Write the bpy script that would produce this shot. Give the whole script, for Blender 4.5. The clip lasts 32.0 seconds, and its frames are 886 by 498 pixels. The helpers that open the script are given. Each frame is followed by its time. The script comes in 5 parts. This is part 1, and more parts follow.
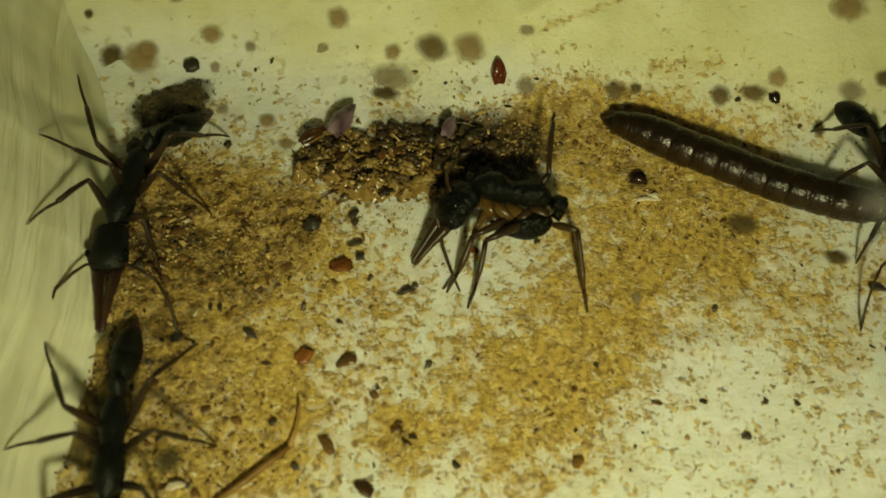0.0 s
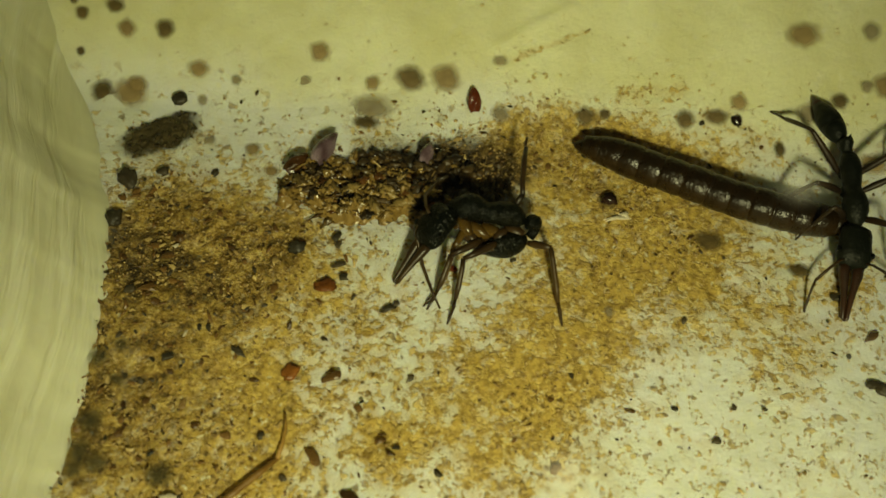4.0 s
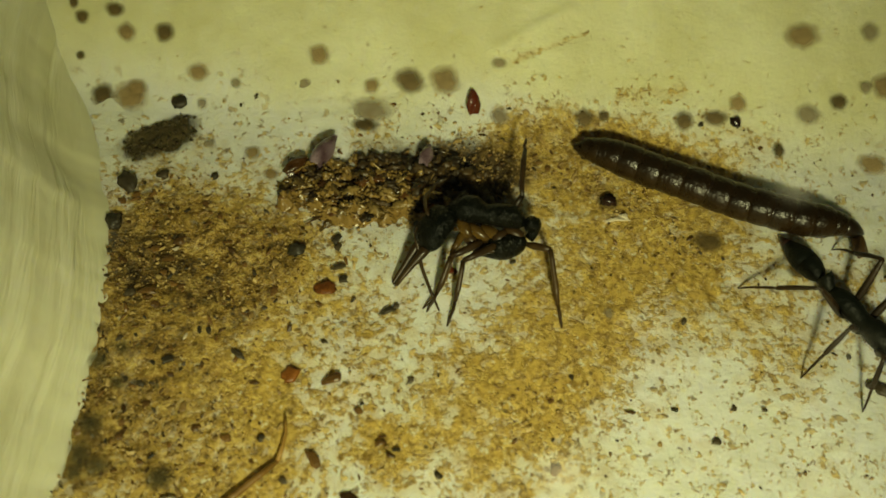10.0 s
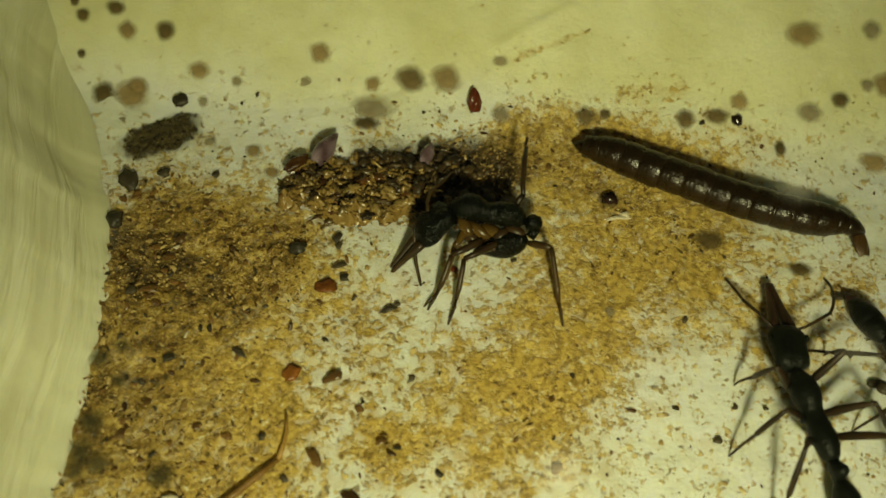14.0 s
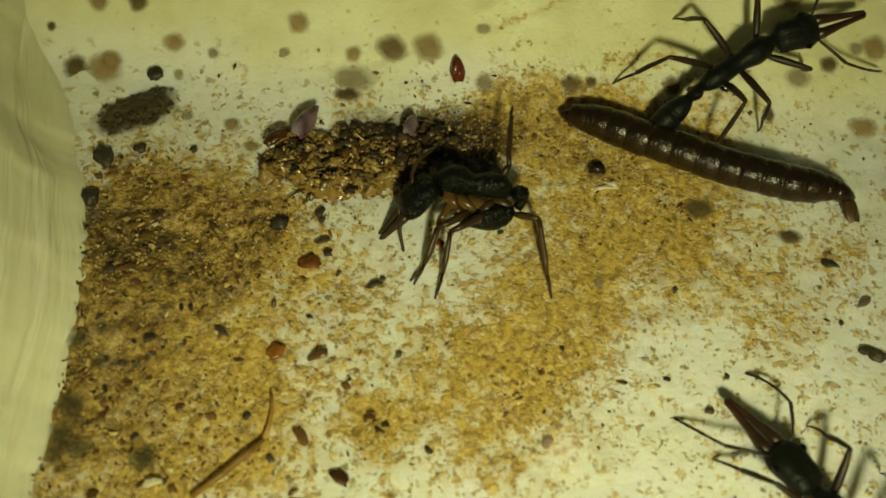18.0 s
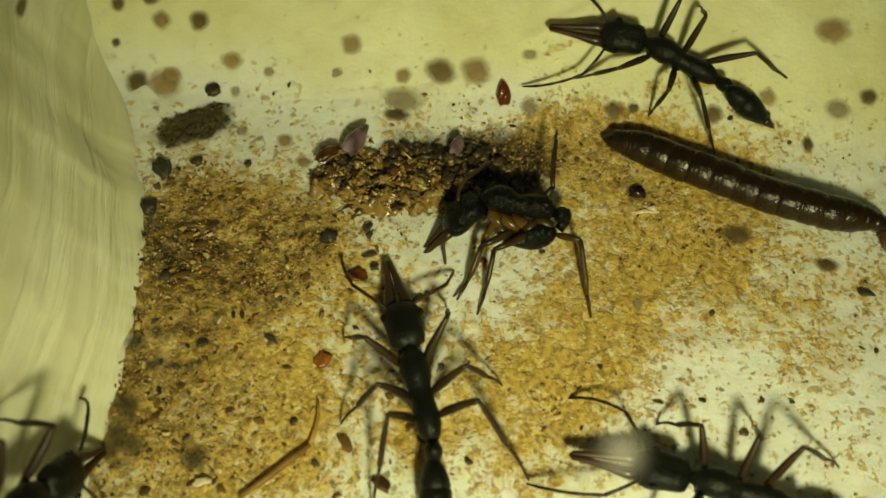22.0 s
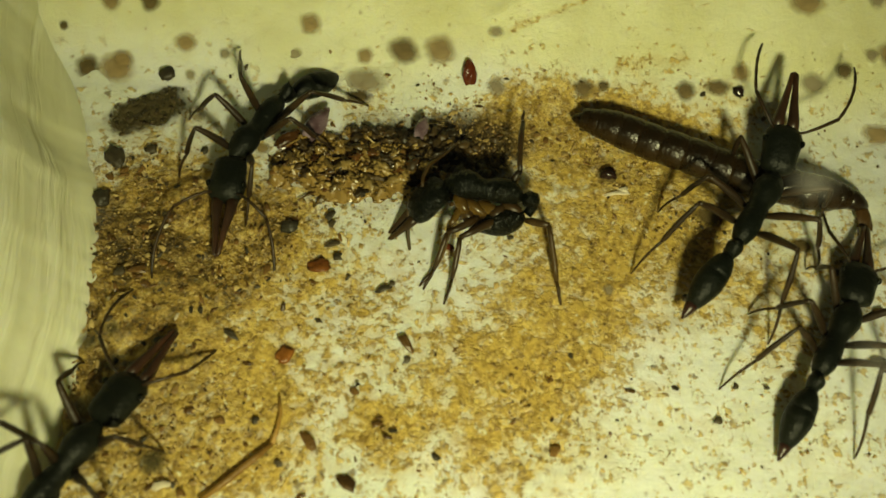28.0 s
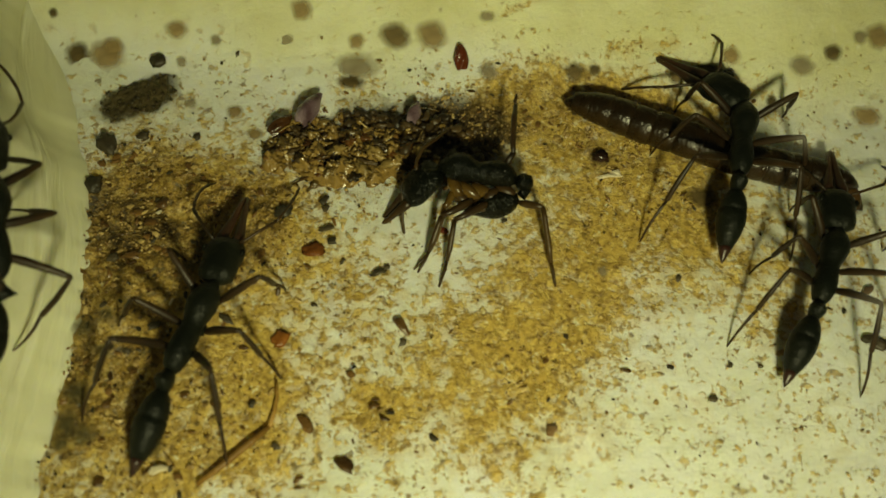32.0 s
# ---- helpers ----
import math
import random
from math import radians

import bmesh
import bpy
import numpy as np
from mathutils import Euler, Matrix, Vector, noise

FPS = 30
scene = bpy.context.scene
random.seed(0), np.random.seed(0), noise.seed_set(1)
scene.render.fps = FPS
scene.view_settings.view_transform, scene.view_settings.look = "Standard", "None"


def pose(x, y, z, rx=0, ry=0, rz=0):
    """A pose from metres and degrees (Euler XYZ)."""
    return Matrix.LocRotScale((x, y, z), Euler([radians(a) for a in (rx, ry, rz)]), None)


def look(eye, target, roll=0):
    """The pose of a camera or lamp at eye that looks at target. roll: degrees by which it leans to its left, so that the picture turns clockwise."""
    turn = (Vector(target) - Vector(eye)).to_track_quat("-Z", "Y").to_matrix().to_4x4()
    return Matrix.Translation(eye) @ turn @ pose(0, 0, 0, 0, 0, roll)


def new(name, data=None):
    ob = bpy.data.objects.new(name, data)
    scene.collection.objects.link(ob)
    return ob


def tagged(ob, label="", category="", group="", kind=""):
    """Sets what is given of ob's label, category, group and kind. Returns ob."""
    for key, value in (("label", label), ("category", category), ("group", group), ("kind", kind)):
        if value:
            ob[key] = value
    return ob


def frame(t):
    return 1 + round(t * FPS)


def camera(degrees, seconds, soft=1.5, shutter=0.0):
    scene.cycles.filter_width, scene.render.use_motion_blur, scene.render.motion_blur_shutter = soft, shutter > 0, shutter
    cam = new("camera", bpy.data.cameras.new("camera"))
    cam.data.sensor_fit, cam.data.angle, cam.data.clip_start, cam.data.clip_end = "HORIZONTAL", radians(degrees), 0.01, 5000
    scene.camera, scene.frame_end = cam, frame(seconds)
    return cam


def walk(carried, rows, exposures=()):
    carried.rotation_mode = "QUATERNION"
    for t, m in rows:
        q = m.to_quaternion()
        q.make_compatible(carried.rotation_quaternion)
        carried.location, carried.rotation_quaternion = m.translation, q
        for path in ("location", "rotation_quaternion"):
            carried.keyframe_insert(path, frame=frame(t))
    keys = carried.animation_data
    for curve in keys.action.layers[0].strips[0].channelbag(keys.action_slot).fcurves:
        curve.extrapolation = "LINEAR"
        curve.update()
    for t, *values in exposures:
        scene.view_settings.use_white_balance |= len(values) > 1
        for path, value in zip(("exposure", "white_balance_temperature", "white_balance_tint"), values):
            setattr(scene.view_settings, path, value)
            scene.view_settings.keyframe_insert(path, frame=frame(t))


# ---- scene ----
MM = 0.001


# ---- camera ----
cam = camera(52.0, 32.0, soft=1.6)
cam.data.dof.use_dof = True
cam.data.dof.focus_distance = 0.0455
cam.data.dof.aperture_fstop = 60.0
# seconds, place in metres, turn in degrees
PATH = [
    (0, -0.00182, -0.02319, 0.03733, 30.006, -2.032, 1.444),
    (0.5, -0.00150, -0.02344, 0.03766, 30.410, -1.855, 2.036),
    (1, -0.00017, -0.02379, 0.03782, 30.837, -1.828, 4.375),
    (1.5, 0.00091, -0.02490, 0.03781, 31.196, -1.770, 7.572),
    (2, 0.00099, -0.02457, 0.03771, 29.526, -0.887, 7.822),
    (2.5, -0.00049, -0.02469, 0.03811, 30.925, -1.518, 3.062),
    (3, -0.00119, -0.02449, 0.03817, 31.468, -2.256, 0.613),
    (3.5, -0.00143, -0.02480, 0.03840, 32.533, -2.251, 0.153),
    (5.5, -0.00146, -0.02516, 0.03841, 32.685, -1.958, 0.428),
    (6, -0.00145, -0.02517, 0.03849, 32.819, -1.956, 0.380),
    (6.5, -0.00144, -0.02521, 0.03854, 32.999, -1.976, 0.301),
    (7, -0.00139, -0.02518, 0.03858, 32.980, -1.947, 0.260),
    (7.5, -0.00140, -0.02520, 0.03858, 33.272, -2.009, 0.118),
    (8, -0.00135, -0.02509, 0.03862, 33.141, -1.981, 0.043),
    (8.5, -0.00130, -0.02508, 0.03855, 33.089, -1.942, 0.014),
    (9, -0.00133, -0.02507, 0.03855, 33.024, -1.972, -0.000),
    (9.5, -0.00131, -0.02509, 0.03854, 33.003, -1.953, 0.010),
    (10, -0.00137, -0.02508, 0.03842, 32.811, -2.019, 0.044),
    (10.5, -0.00135, -0.02508, 0.03839, 32.649, -1.969, 0.105),
    (11, -0.00134, -0.02510, 0.03840, 32.725, -1.941, 0.103),
    (11.5, -0.00129, -0.02501, 0.03842, 32.592, -1.928, 0.065),
    (12, -0.00137, -0.02507, 0.03835, 32.681, -2.002, 0.068),
    (12.5, -0.00134, -0.02500, 0.03843, 32.627, -1.966, 0.042),
    (13, -0.00134, -0.02503, 0.03839, 32.588, -1.947, 0.093),
    (13.5, -0.00135, -0.02503, 0.03839, 32.471, -1.940, 0.134),
    (14, -0.00135, -0.02508, 0.03839, 32.724, -1.949, 0.093),
    (14.5, -0.00138, -0.02500, 0.03834, 32.438, -2.017, 0.064),
    (16.5, -0.00130, -0.02537, 0.03800, 32.760, -1.933, 0.263),
    (17, -0.00139, -0.02471, 0.03779, 31.621, -2.020, -0.566),
    (17.5, -0.00129, -0.02400, 0.03779, 30.515, -2.064, -0.806),
    (18, -0.00145, -0.02468, 0.03760, 31.183, -2.358, -1.279),
    (18.5, -0.00177, -0.02502, 0.03804, 30.151, -2.191, 0.598),
    (19, -0.00203, -0.02544, 0.03919, 32.302, -1.884, 1.160),
    (19.5, -0.00224, -0.02615, 0.03877, 34.086, -1.941, 1.401),
    (20, -0.00224, -0.02521, 0.03843, 32.831, -1.801, 0.865),
    (20.5, -0.00224, -0.02513, 0.03873, 31.883, -1.858, 1.023),
    (21, -0.00223, -0.02533, 0.03861, 32.261, -1.794, 1.043),
    (21.5, -0.00230, -0.02541, 0.03873, 32.264, -1.834, 1.104),
    (22, -0.00230, -0.02552, 0.03865, 32.367, -1.799, 1.089),
    (22.5, -0.00232, -0.02542, 0.03860, 32.176, -1.834, 1.055),
    (23, -0.00216, -0.02542, 0.03836, 32.402, -1.839, 0.760),
    (23.5, -0.00225, -0.02531, 0.03827, 31.913, -1.907, 0.784),
    (24, -0.00203, -0.02479, 0.03804, 31.367, -1.831, 0.666),
    (24.5, -0.00175, -0.02532, 0.03841, 32.026, -1.817, 0.624),
    (26.5, -0.00169, -0.02429, 0.03805, 30.826, -2.006, 0.243),
    (27, -0.00142, -0.02418, 0.03777, 30.629, -1.889, 0.095),
    (27.5, -0.00148, -0.02415, 0.03783, 30.557, -2.098, -0.288),
    (28, -0.00140, -0.02393, 0.03798, 30.362, -2.106, -0.373),
    (28.5, -0.00140, -0.02368, 0.03783, 30.349, -2.083, -1.003),
    (29, -0.00123, -0.02328, 0.03780, 30.396, -2.094, -1.563),
    (29.5, -0.00129, -0.02456, 0.03709, 31.226, -2.738, -0.055),
    (30, -0.00128, -0.02380, 0.03701, 27.712, -2.012, 0.321),
    (30.5, -0.00146, -0.02370, 0.03700, 27.429, -2.262, 0.278),
    (31, -0.00156, -0.02370, 0.03735, 28.517, -2.152, 0.310),
    (31.5, -0.00181, -0.02471, 0.03739, 29.900, -2.407, -0.448),
    (32, -0.00178, -0.02465, 0.03762, 30.390, -2.548, -1.317),
]
walk(cam, [(t, pose(x, y, z, a, b, c)) for t, x, y, z, a, b, c in PATH], exposures=((0.0, -0.15), (2.0, -0.15), (3.5, -0.13), (14.5, -0.1), (18.0, -0.07), (19.0, 0.04), (20.0, 0.1), (22.0, 0.13), (24.0, 0.12), (27.0, 0.15), (28.0, 0.2), (29.0, 0.06), (30.0, -0.06), (31.0, -0.16), (32.0, -0.14)))

# ---- light: one hand lamp above the open front of the nest, and a dim room ----
LAMP_PLACE = (7.0, -48.0, 39.0)
LAMP_POWER = 0.150
room = bpy.data.worlds.new("room")
room.use_nodes = True
room.node_tree.nodes["Background"].inputs[0].default_value = (0.62, 0.66, 0.5, 1)
room.node_tree.nodes["Background"].inputs[1].default_value = 0.035
scene.world = room
lamp_data = bpy.data.lights.new("hand_lamp", "SPOT")
lamp_data.energy = LAMP_POWER
lamp_data.color = (1.0, 0.95, 0.495)
lamp_data.shadow_soft_size = 3.2 * MM
lamp_data.spot_size = radians(70)
lamp_data.spot_blend = 1.0
lamp = new("hand_lamp", lamp_data)
lamp.matrix_world = look([v * MM for v in LAMP_PLACE], (3.0 * MM, -4.5 * MM, 0))


# ---- materials ----
class Nodes:
    """A small wrapper to write node trees in few lines."""

    def __init__(self, name):
        self.mat = bpy.data.materials.new(name)
        self.mat.use_nodes = True
        self.tree = self.mat.node_tree
        self.bsdf = self.tree.nodes["Principled BSDF"]

    def add(self, kind):
        return self.tree.nodes.new(kind)

    def attribute(self, name):
        node = self.add("ShaderNodeAttribute")
        node.attribute_name = name
        return node.outputs["Fac"]

    def link(self, a, b):
        self.tree.links.new(a, b)

    def coords(self, kind="Object"):
        return self.add("ShaderNodeTexCoord").outputs[kind]

    def noise(self, scale, detail=3.0, rough=0.6, at=None):
        node = self.add("ShaderNodeTexNoise")
        node.inputs["Scale"].default_value = scale
        node.inputs["Detail"].default_value = detail
        node.inputs["Roughness"].default_value = rough
        self.link(at if at is not None else self.coords(), node.inputs["Vector"])
        return node.outputs["Fac"]

    def ramp(self, fac, stops):
        node = self.add("ShaderNodeValToRGB")
        while len(node.color_ramp.elements) < len(stops):
            node.color_ramp.elements.new(0.5)
        for e, (at, colour) in zip(node.color_ramp.elements, stops):
            e.position = at
            e.color = (*colour, 1) if len(colour) == 3 else colour
        self.link(fac, node.inputs[0])
        return node.outputs[0]

    def mix(self, fac, a, b, blend="MIX"):
        node = self.add("ShaderNodeMix")
        node.data_type, node.blend_type = "RGBA", blend
        for socket, value in ((node.inputs[0], fac), (node.inputs[6], a), (node.inputs[7], b)):
            if isinstance(value, (int, float)):
                socket.default_value = value
            elif isinstance(value, tuple):
                socket.default_value = (*value, 1)
            else:
                self.link(value, socket)
        return node.outputs[2]

    def math(self, op, a, b=0.0, clamp=False):
        node = self.add("ShaderNodeMath")
        node.operation, node.use_clamp = op, clamp
        for socket, value in ((node.inputs[0], a), (node.inputs[1], b)):
            if isinstance(value, (int, float)):
                socket.default_value = value
            else:
                self.link(value, socket)
        return node.outputs[0]

    def bump(self, height, distance, strength=0.6):
        node = self.add("ShaderNodeBump")
        node.inputs["Strength"].default_value = strength
        node.inputs["Distance"].default_value = distance
        self.link(height, node.inputs["Height"])
        self.link(node.outputs[0], self.bsdf.inputs["Normal"])

    def set(self, colour=None, rough=None, spec=None, coat=None):
        for key, value in (("Base Color", colour), ("Roughness", rough), ("Specular IOR Level", spec), ("Coat Weight", coat)):
            if value is None:
                continue
            if isinstance(value, (int, float)):
                self.bsdf.inputs[key].default_value = value
            elif isinstance(value, tuple):
                self.bsdf.inputs[key].default_value = (*value, 1)
            else:
                self.link(value, self.bsdf.inputs[key])
        return self.mat


def plaster(name, stained):
    n = Nodes(name)
    fine, mid, big = n.noise(5200, 3), n.noise(1300, 4), n.noise(140, 3)
    base = n.mix(n.ramp(big, [(0.35, (0, 0, 0)), (0.7, (1, 1, 1))]), (0.75, 0.77, 0.67), (0.82, 0.84, 0.86))
    if stained:
        # the slope is yellower in soft clouds, the floor whiter
        cloud = n.ramp(n.noise(230, 5, 0.6), [(0.36, (0, 0, 0)), (0.66, (1, 1, 1))])
        base = n.mix(n.attribute("up_slope"), base, n.mix(cloud, (0.70, 0.68, 0.38), (0.82, 0.82, 0.55)))
    base = n.mix(n.ramp(mid, [(0.48, (0, 0, 0)), (0.78, (0.32, 0.32, 0.32))]), base, (0.60, 0.57, 0.34))
    height = n.math("ADD", n.math("MULTIPLY", fine, 0.5), mid)
    if stained:
        height = n.math("MULTIPLY", height, 0.4)
    if not stained:
        # trowel streaks that run along the wall: broad soft ones, and short narrow ridges
        def along(stretch, scale, detail):
            split, line = n.add("ShaderNodeSeparateXYZ"), n.add("ShaderNodeCombineXYZ")
            n.link(n.coords(), split.inputs[0])
            n.link(n.math("MULTIPLY", n.attribute("rise"), MM), line.inputs[0])
            n.link(n.math("MULTIPLY", split.outputs[1], stretch), line.inputs[1])
            return n.noise(scale, detail, 0.55, line.outputs[0])

        broad, ridge = along(0.05, 330, 4), along(0.09, 820, 4)
        base = n.mix(n.ramp(broad, [(0.38, (0, 0, 0)), (0.66, (1, 1, 1))]), (0.68, 0.67, 0.43), (0.87, 0.87, 0.67))
        # ridge crests painted paler, so the highlights along them sit in the colour
        base = n.mix(n.ramp(ridge, [(0.53, (0, 0, 0)), (0.66, (0.9, 0.9, 0.9))]), base, (0.90, 0.90, 0.70))
        base = n.mix(n.ramp(n.noise(900, 4), [(0.50, (0, 0, 0)), (0.75, (0.35, 0.35, 0.35))]), base, (0.60, 0.58, 0.33))
        height = n.math("ADD", n.math("ADD", n.math("MULTIPLY", height, 0.5), n.math("MULTIPLY", broad, 3.0)), n.math("MULTIPLY", n.ramp(ridge, [(0.48, (0, 0, 0)), (0.68, (1, 1, 1))]), 2.0))
    else:
        wash, dirt, damp = n.attribute("stain"), n.attribute("dirt"), n.attribute("damp")
        blotch = n.noise(950, 4, 0.6)
        loose = n.math("ADD", n.math("MULTIPLY", wash, 0.75), 0.25, True)
        patch = n.math("MULTIPLY", n.math("MULTIPLY", n.math("SUBTRACT", n.noise(330, 6, 0.68), 0.5), 1.95), loose)
        cover = n.math("ADD", n.math("ADD", n.math("MULTIPLY", wash, 0.95), patch), n.math("MULTIPLY", n.math("MULTIPLY", n.math("SUBTRACT", mid, 0.5), 0.9), loose))
        cover = n.math("SUBTRACT", cover, 0.07)
        # thin ochre wash, wherever dirt has been carried
        base = n.mix(n.ramp(cover, [(0.26, (0, 0, 0)), (1.1, (0.9, 0.9, 0.9))]), base, n.mix(n.ramp(blotch, [(0.40, (0, 0, 0)), (0.60, (1, 1, 1))]), (0.45, 0.28, 0.05), (0.70, 0.50, 0.12)))
        # crumbs of two sizes with ragged outlines, which run together where the dirt is thick
        wob = n.add("ShaderNodeTexNoise")
        wob.inputs["Scale"].default_value = 3600
        wob.inputs["Detail"].default_value = 4
        n.link(n.coords(), wob.inputs["Vector"])
        shift = n.add("ShaderNodeVectorMath")
        shift.operation = "MULTIPLY_ADD"
        shift.inputs[1].default_value = (0.00026, 0.00026, 0.00026)
        n.link(wob.outputs["Color"], shift.inputs[0])
        n.link(n.coords(), shift.inputs[2])
        for scale, more, dark, light in ((2700, 0.24, (0.33, 0.20, 0.028), (0.72, 0.53, 0.14)), (1700, 0.10, (0.19, 0.11, 0.018), (0.58, 0.40, 0.09))):
            grain = n.noise(scale, 3, 0.62, shift.outputs[0])
            lift = n.math("ADD", n.math("MULTIPLY", n.math("SUBTRACT", grain, 0.5), 3.4), n.math("SUBTRACT", n.math("MULTIPLY", cover, 0.85), 0.78 - more))
            on = n.ramp(lift, [(0.0, (0, 0, 0)), (0.16, (1, 1, 1))])
            tone = n.ramp(n.math("ADD", n.noise(scale * 1.6, 2, 0.5), n.math("MULTIPLY", lift, 0.12)), [(0.38, (0, 0, 0)), (0.62, (1, 1, 1))])
            base = n.mix(n.math("MULTIPLY", on, 0.78), base, n.mix(tone, dark, light))
            height = n.math("ADD", height, n.math("MULTIPLY", on, 0.3))
        # dark crumbs
        vor = n.add("ShaderNodeTexVoronoi")
        vor.inputs["Scale"].default_value = 1700
        n.link(shift.outputs[0], vor.inputs["Vector"])
        pick = n.add("ShaderNodeSeparateColor")
        n.link(vor.outputs["Color"], pick.inputs[0])
        seed = n.math("SUBTRACT", n.math("ADD", n.math("ADD", n.math("MULTIPLY", dirt, 0.4), n.math("MULTIPLY", wash, 0.2)), pick.outputs[0]), 0.07)
        near = n.ramp(vor.outputs["Distance"], [(0.13, (1, 1, 1)), (0.25, (0, 0, 0))])
        speck = n.math("MULTIPLY", n.ramp(seed, [(0.86, (0, 0, 0)), (0.98, (1, 1, 1))]), near)
        base = n.mix(n.math("MULTIPLY", speck, 0.8), base, n.mix(pick.outputs[1], (0.05, 0.034, 0.012), (0.34, 0.21, 0.06)))
        # stray crumbs all over the floor
        bits = n.noise(1500, 4, 0.62, shift.outputs[0])
        stray = n.math("MULTIPLY", n.ramp(bits, [(0.595, (0, 0, 0)), (0.625, (1, 1, 1))]), n.math("SUBTRACT", 0.9, n.attribute("up_slope")), True)
        base = n.mix(n.math("MULTIPLY", stray, 0.85), base, n.ramp(n.noise(2400, 2), [(0.36, (0.14, 0.09, 0.024)), (0.48, (0.42, 0.28, 0.055)), (0.60, (0.66, 0.49, 0.14))]))
        height = n.math("ADD", height, n.math("MULTIPLY", stray, 0.4))
        flecks = n.ramp(n.noise(2100, 4, 0.7, shift.outputs[0]), [(0.60, (0, 0, 0)), (0.66, (0.8, 0.8, 0.8))])
        base = n.mix(flecks, base, (0.80, 0.78, 0.58))
        # dense brown dirt with light and dark grains in it
        brown = n.ramp(n.math("ADD", n.math("MULTIPLY", dirt, 0.8), n.math("MULTIPLY", n.math("SUBTRACT", n.noise(800, 4), 0.5), 1.4)), [(0.34, (0, 0, 0)), (0.85, (0.85, 0.85, 0.85))])
        mixed = n.math("ADD", n.math("MULTIPLY", n.noise(3300, 4, 0.7), 0.6), n.math("MULTIPLY", blotch, 0.4))
        grit = n.ramp(mixed, [(0.40, (0.022, 0.014, 0.004)), (0.46, (0.15, 0.083, 0.014)), (0.52, (0.36, 0.22, 0.040)), (0.60, (0.64, 0.47, 0.15))])
        base = n.mix(brown, base, grit)
        # damp brown soil, and the shade painted in behind the curled ant
        wet = n.ramp(n.math("ADD", damp, n.math("MULTIPLY", n.math("SUBTRACT", n.noise(650, 5, 0.65), 0.5), 1.3)), [(0.3, (0, 0, 0)), (0.8, (0.9, 0.9, 0.9))])
        base = n.mix(wet, base, n.ramp(mixed, [(0.40, (0.010, 0.006, 0.002)), (0.50, (0.045, 0.026, 0.006)), (0.60, (0.19, 0.115, 0.028))]))
        height = n.math("ADD", height, n.math("MULTIPLY", n.math("MULTIPLY", n.math("ADD", brown, wet), mixed), 2.2))
    n.bump(height, 0.15 * MM if stained else 0.08 * MM, 0.75 if stained else 0.6)
    n.bsdf.inputs["Subsurface Weight"].default_value = 0.3
    n.bsdf.inputs["Subsurface Radius"].default_value = (1.0, 0.85, 0.30)
    n.bsdf.inputs["Subsurface Scale"].default_value = 1.3 * MM
    return n.set(base, 0.55, 0.4)


def chitin(name, dark, light, rough, scale=1800, spec=0.5, deep=0.03):
    n = Nodes(name)
    grain = n.noise(scale, 3)
    colour = n.mix(n.ramp(n.noise(420, 2), [(0.35, (0, 0, 0)), (0.7, (1, 1, 1))]), dark, light)
    n.bump(grain, deep * MM, 0.7)
    return n.set(colour, n.math("ADD", n.math("MULTIPLY", grain, 0.25), rough - 0.1), spec)


def crumb(name, dark, light, rough=0.7, scale=900, spec=0.4):
    """Chips, grains and pellets: colour varies from piece to piece and over each one."""
    n = Nodes(name)
    own = n.add("ShaderNodeNewGeometry").outputs["Random Per Island"]
    each = n.add("ShaderNodeObjectInfo").outputs["Random"]
    pick = n.math("FRACT", n.math("ADD", own, each))
    tone = n.math("ADD", n.math("MULTIPLY", pick, 0.75), n.math("MULTIPLY", n.math("SUBTRACT", n.noise(scale, 4, 0.7), 0.4), 1.3), True)
    colour = n.mix(tone, dark, light)
    n.bump(n.noise(scale * 2, 3), 0.1 * MM, 0.8)
    return n.set(colour, rough, spec)


def soaked(name, dark, light, strength, low=0.14, high=0.80):
    """A dried drop that has soaked in: it fades out towards its rim."""
    n = Nodes(name)
    each = n.add("ShaderNodeObjectInfo").outputs["Random"]
    colour = n.mix(n.math("ADD", n.math("MULTIPLY", each, 0.5), n.math("MULTIPLY", n.math("SUBTRACT", n.noise(1100, 4, 0.7), 0.35), 1.6), True), dark, light)
    edge = n.math("ADD", n.attribute("fade"), n.math("MULTIPLY", n.math("SUBTRACT", n.noise(1300, 4), 0.5), 0.55))
    n.link(n.math("MULTIPLY", n.ramp(edge, [(low, (0, 0, 0)), (high, (1, 1, 1))]), strength), n.bsdf.inputs["Alpha"])
    n.bump(n.noise(2500, 3), 0.05 * MM, 0.6)
    return n.set(colour, 0.5, 0.4)


PLASTER_FLOOR = plaster("stained_plaster", True)
PLASTER_WALL = plaster("bare_plaster", False)
BLACK = chitin("black_chitin", (0.0035, 0.0048, 0.0032), (0.009, 0.010, 0.006), 0.42, 4200, 0.16, 0.10)
BLACK_GLOSS = chitin("glossy_black_chitin", (0.002, 0.003, 0.002), (0.005, 0.005, 0.0025), 0.22, 3400, 0.15, 0.34)
BEAD = chitin("glossy_bead", (0.010, 0.006, 0.004), (0.03, 0.012, 0.007), 0.22, 900, 0.45)
LEG_BROWN = chitin("leg_brown", (0.010, 0.006, 0.0025), (0.045, 0.023, 0.007), 0.42, 2600, 0.35)
AMBER = chitin("amber_leg", (0.020, 0.010, 0.003), (0.062, 0.034, 0.008), 0.36, 1800, 0.35)
AMBER_PALE = chitin("pale_amber", (0.035, 0.018, 0.004), (0.14, 0.080, 0.014), 0.24, 1800, 0.35)
MANDIBLE = chitin("mandible_brown", (0.016, 0.008, 0.0035), (0.062, 0.023, 0.009), 0.35)
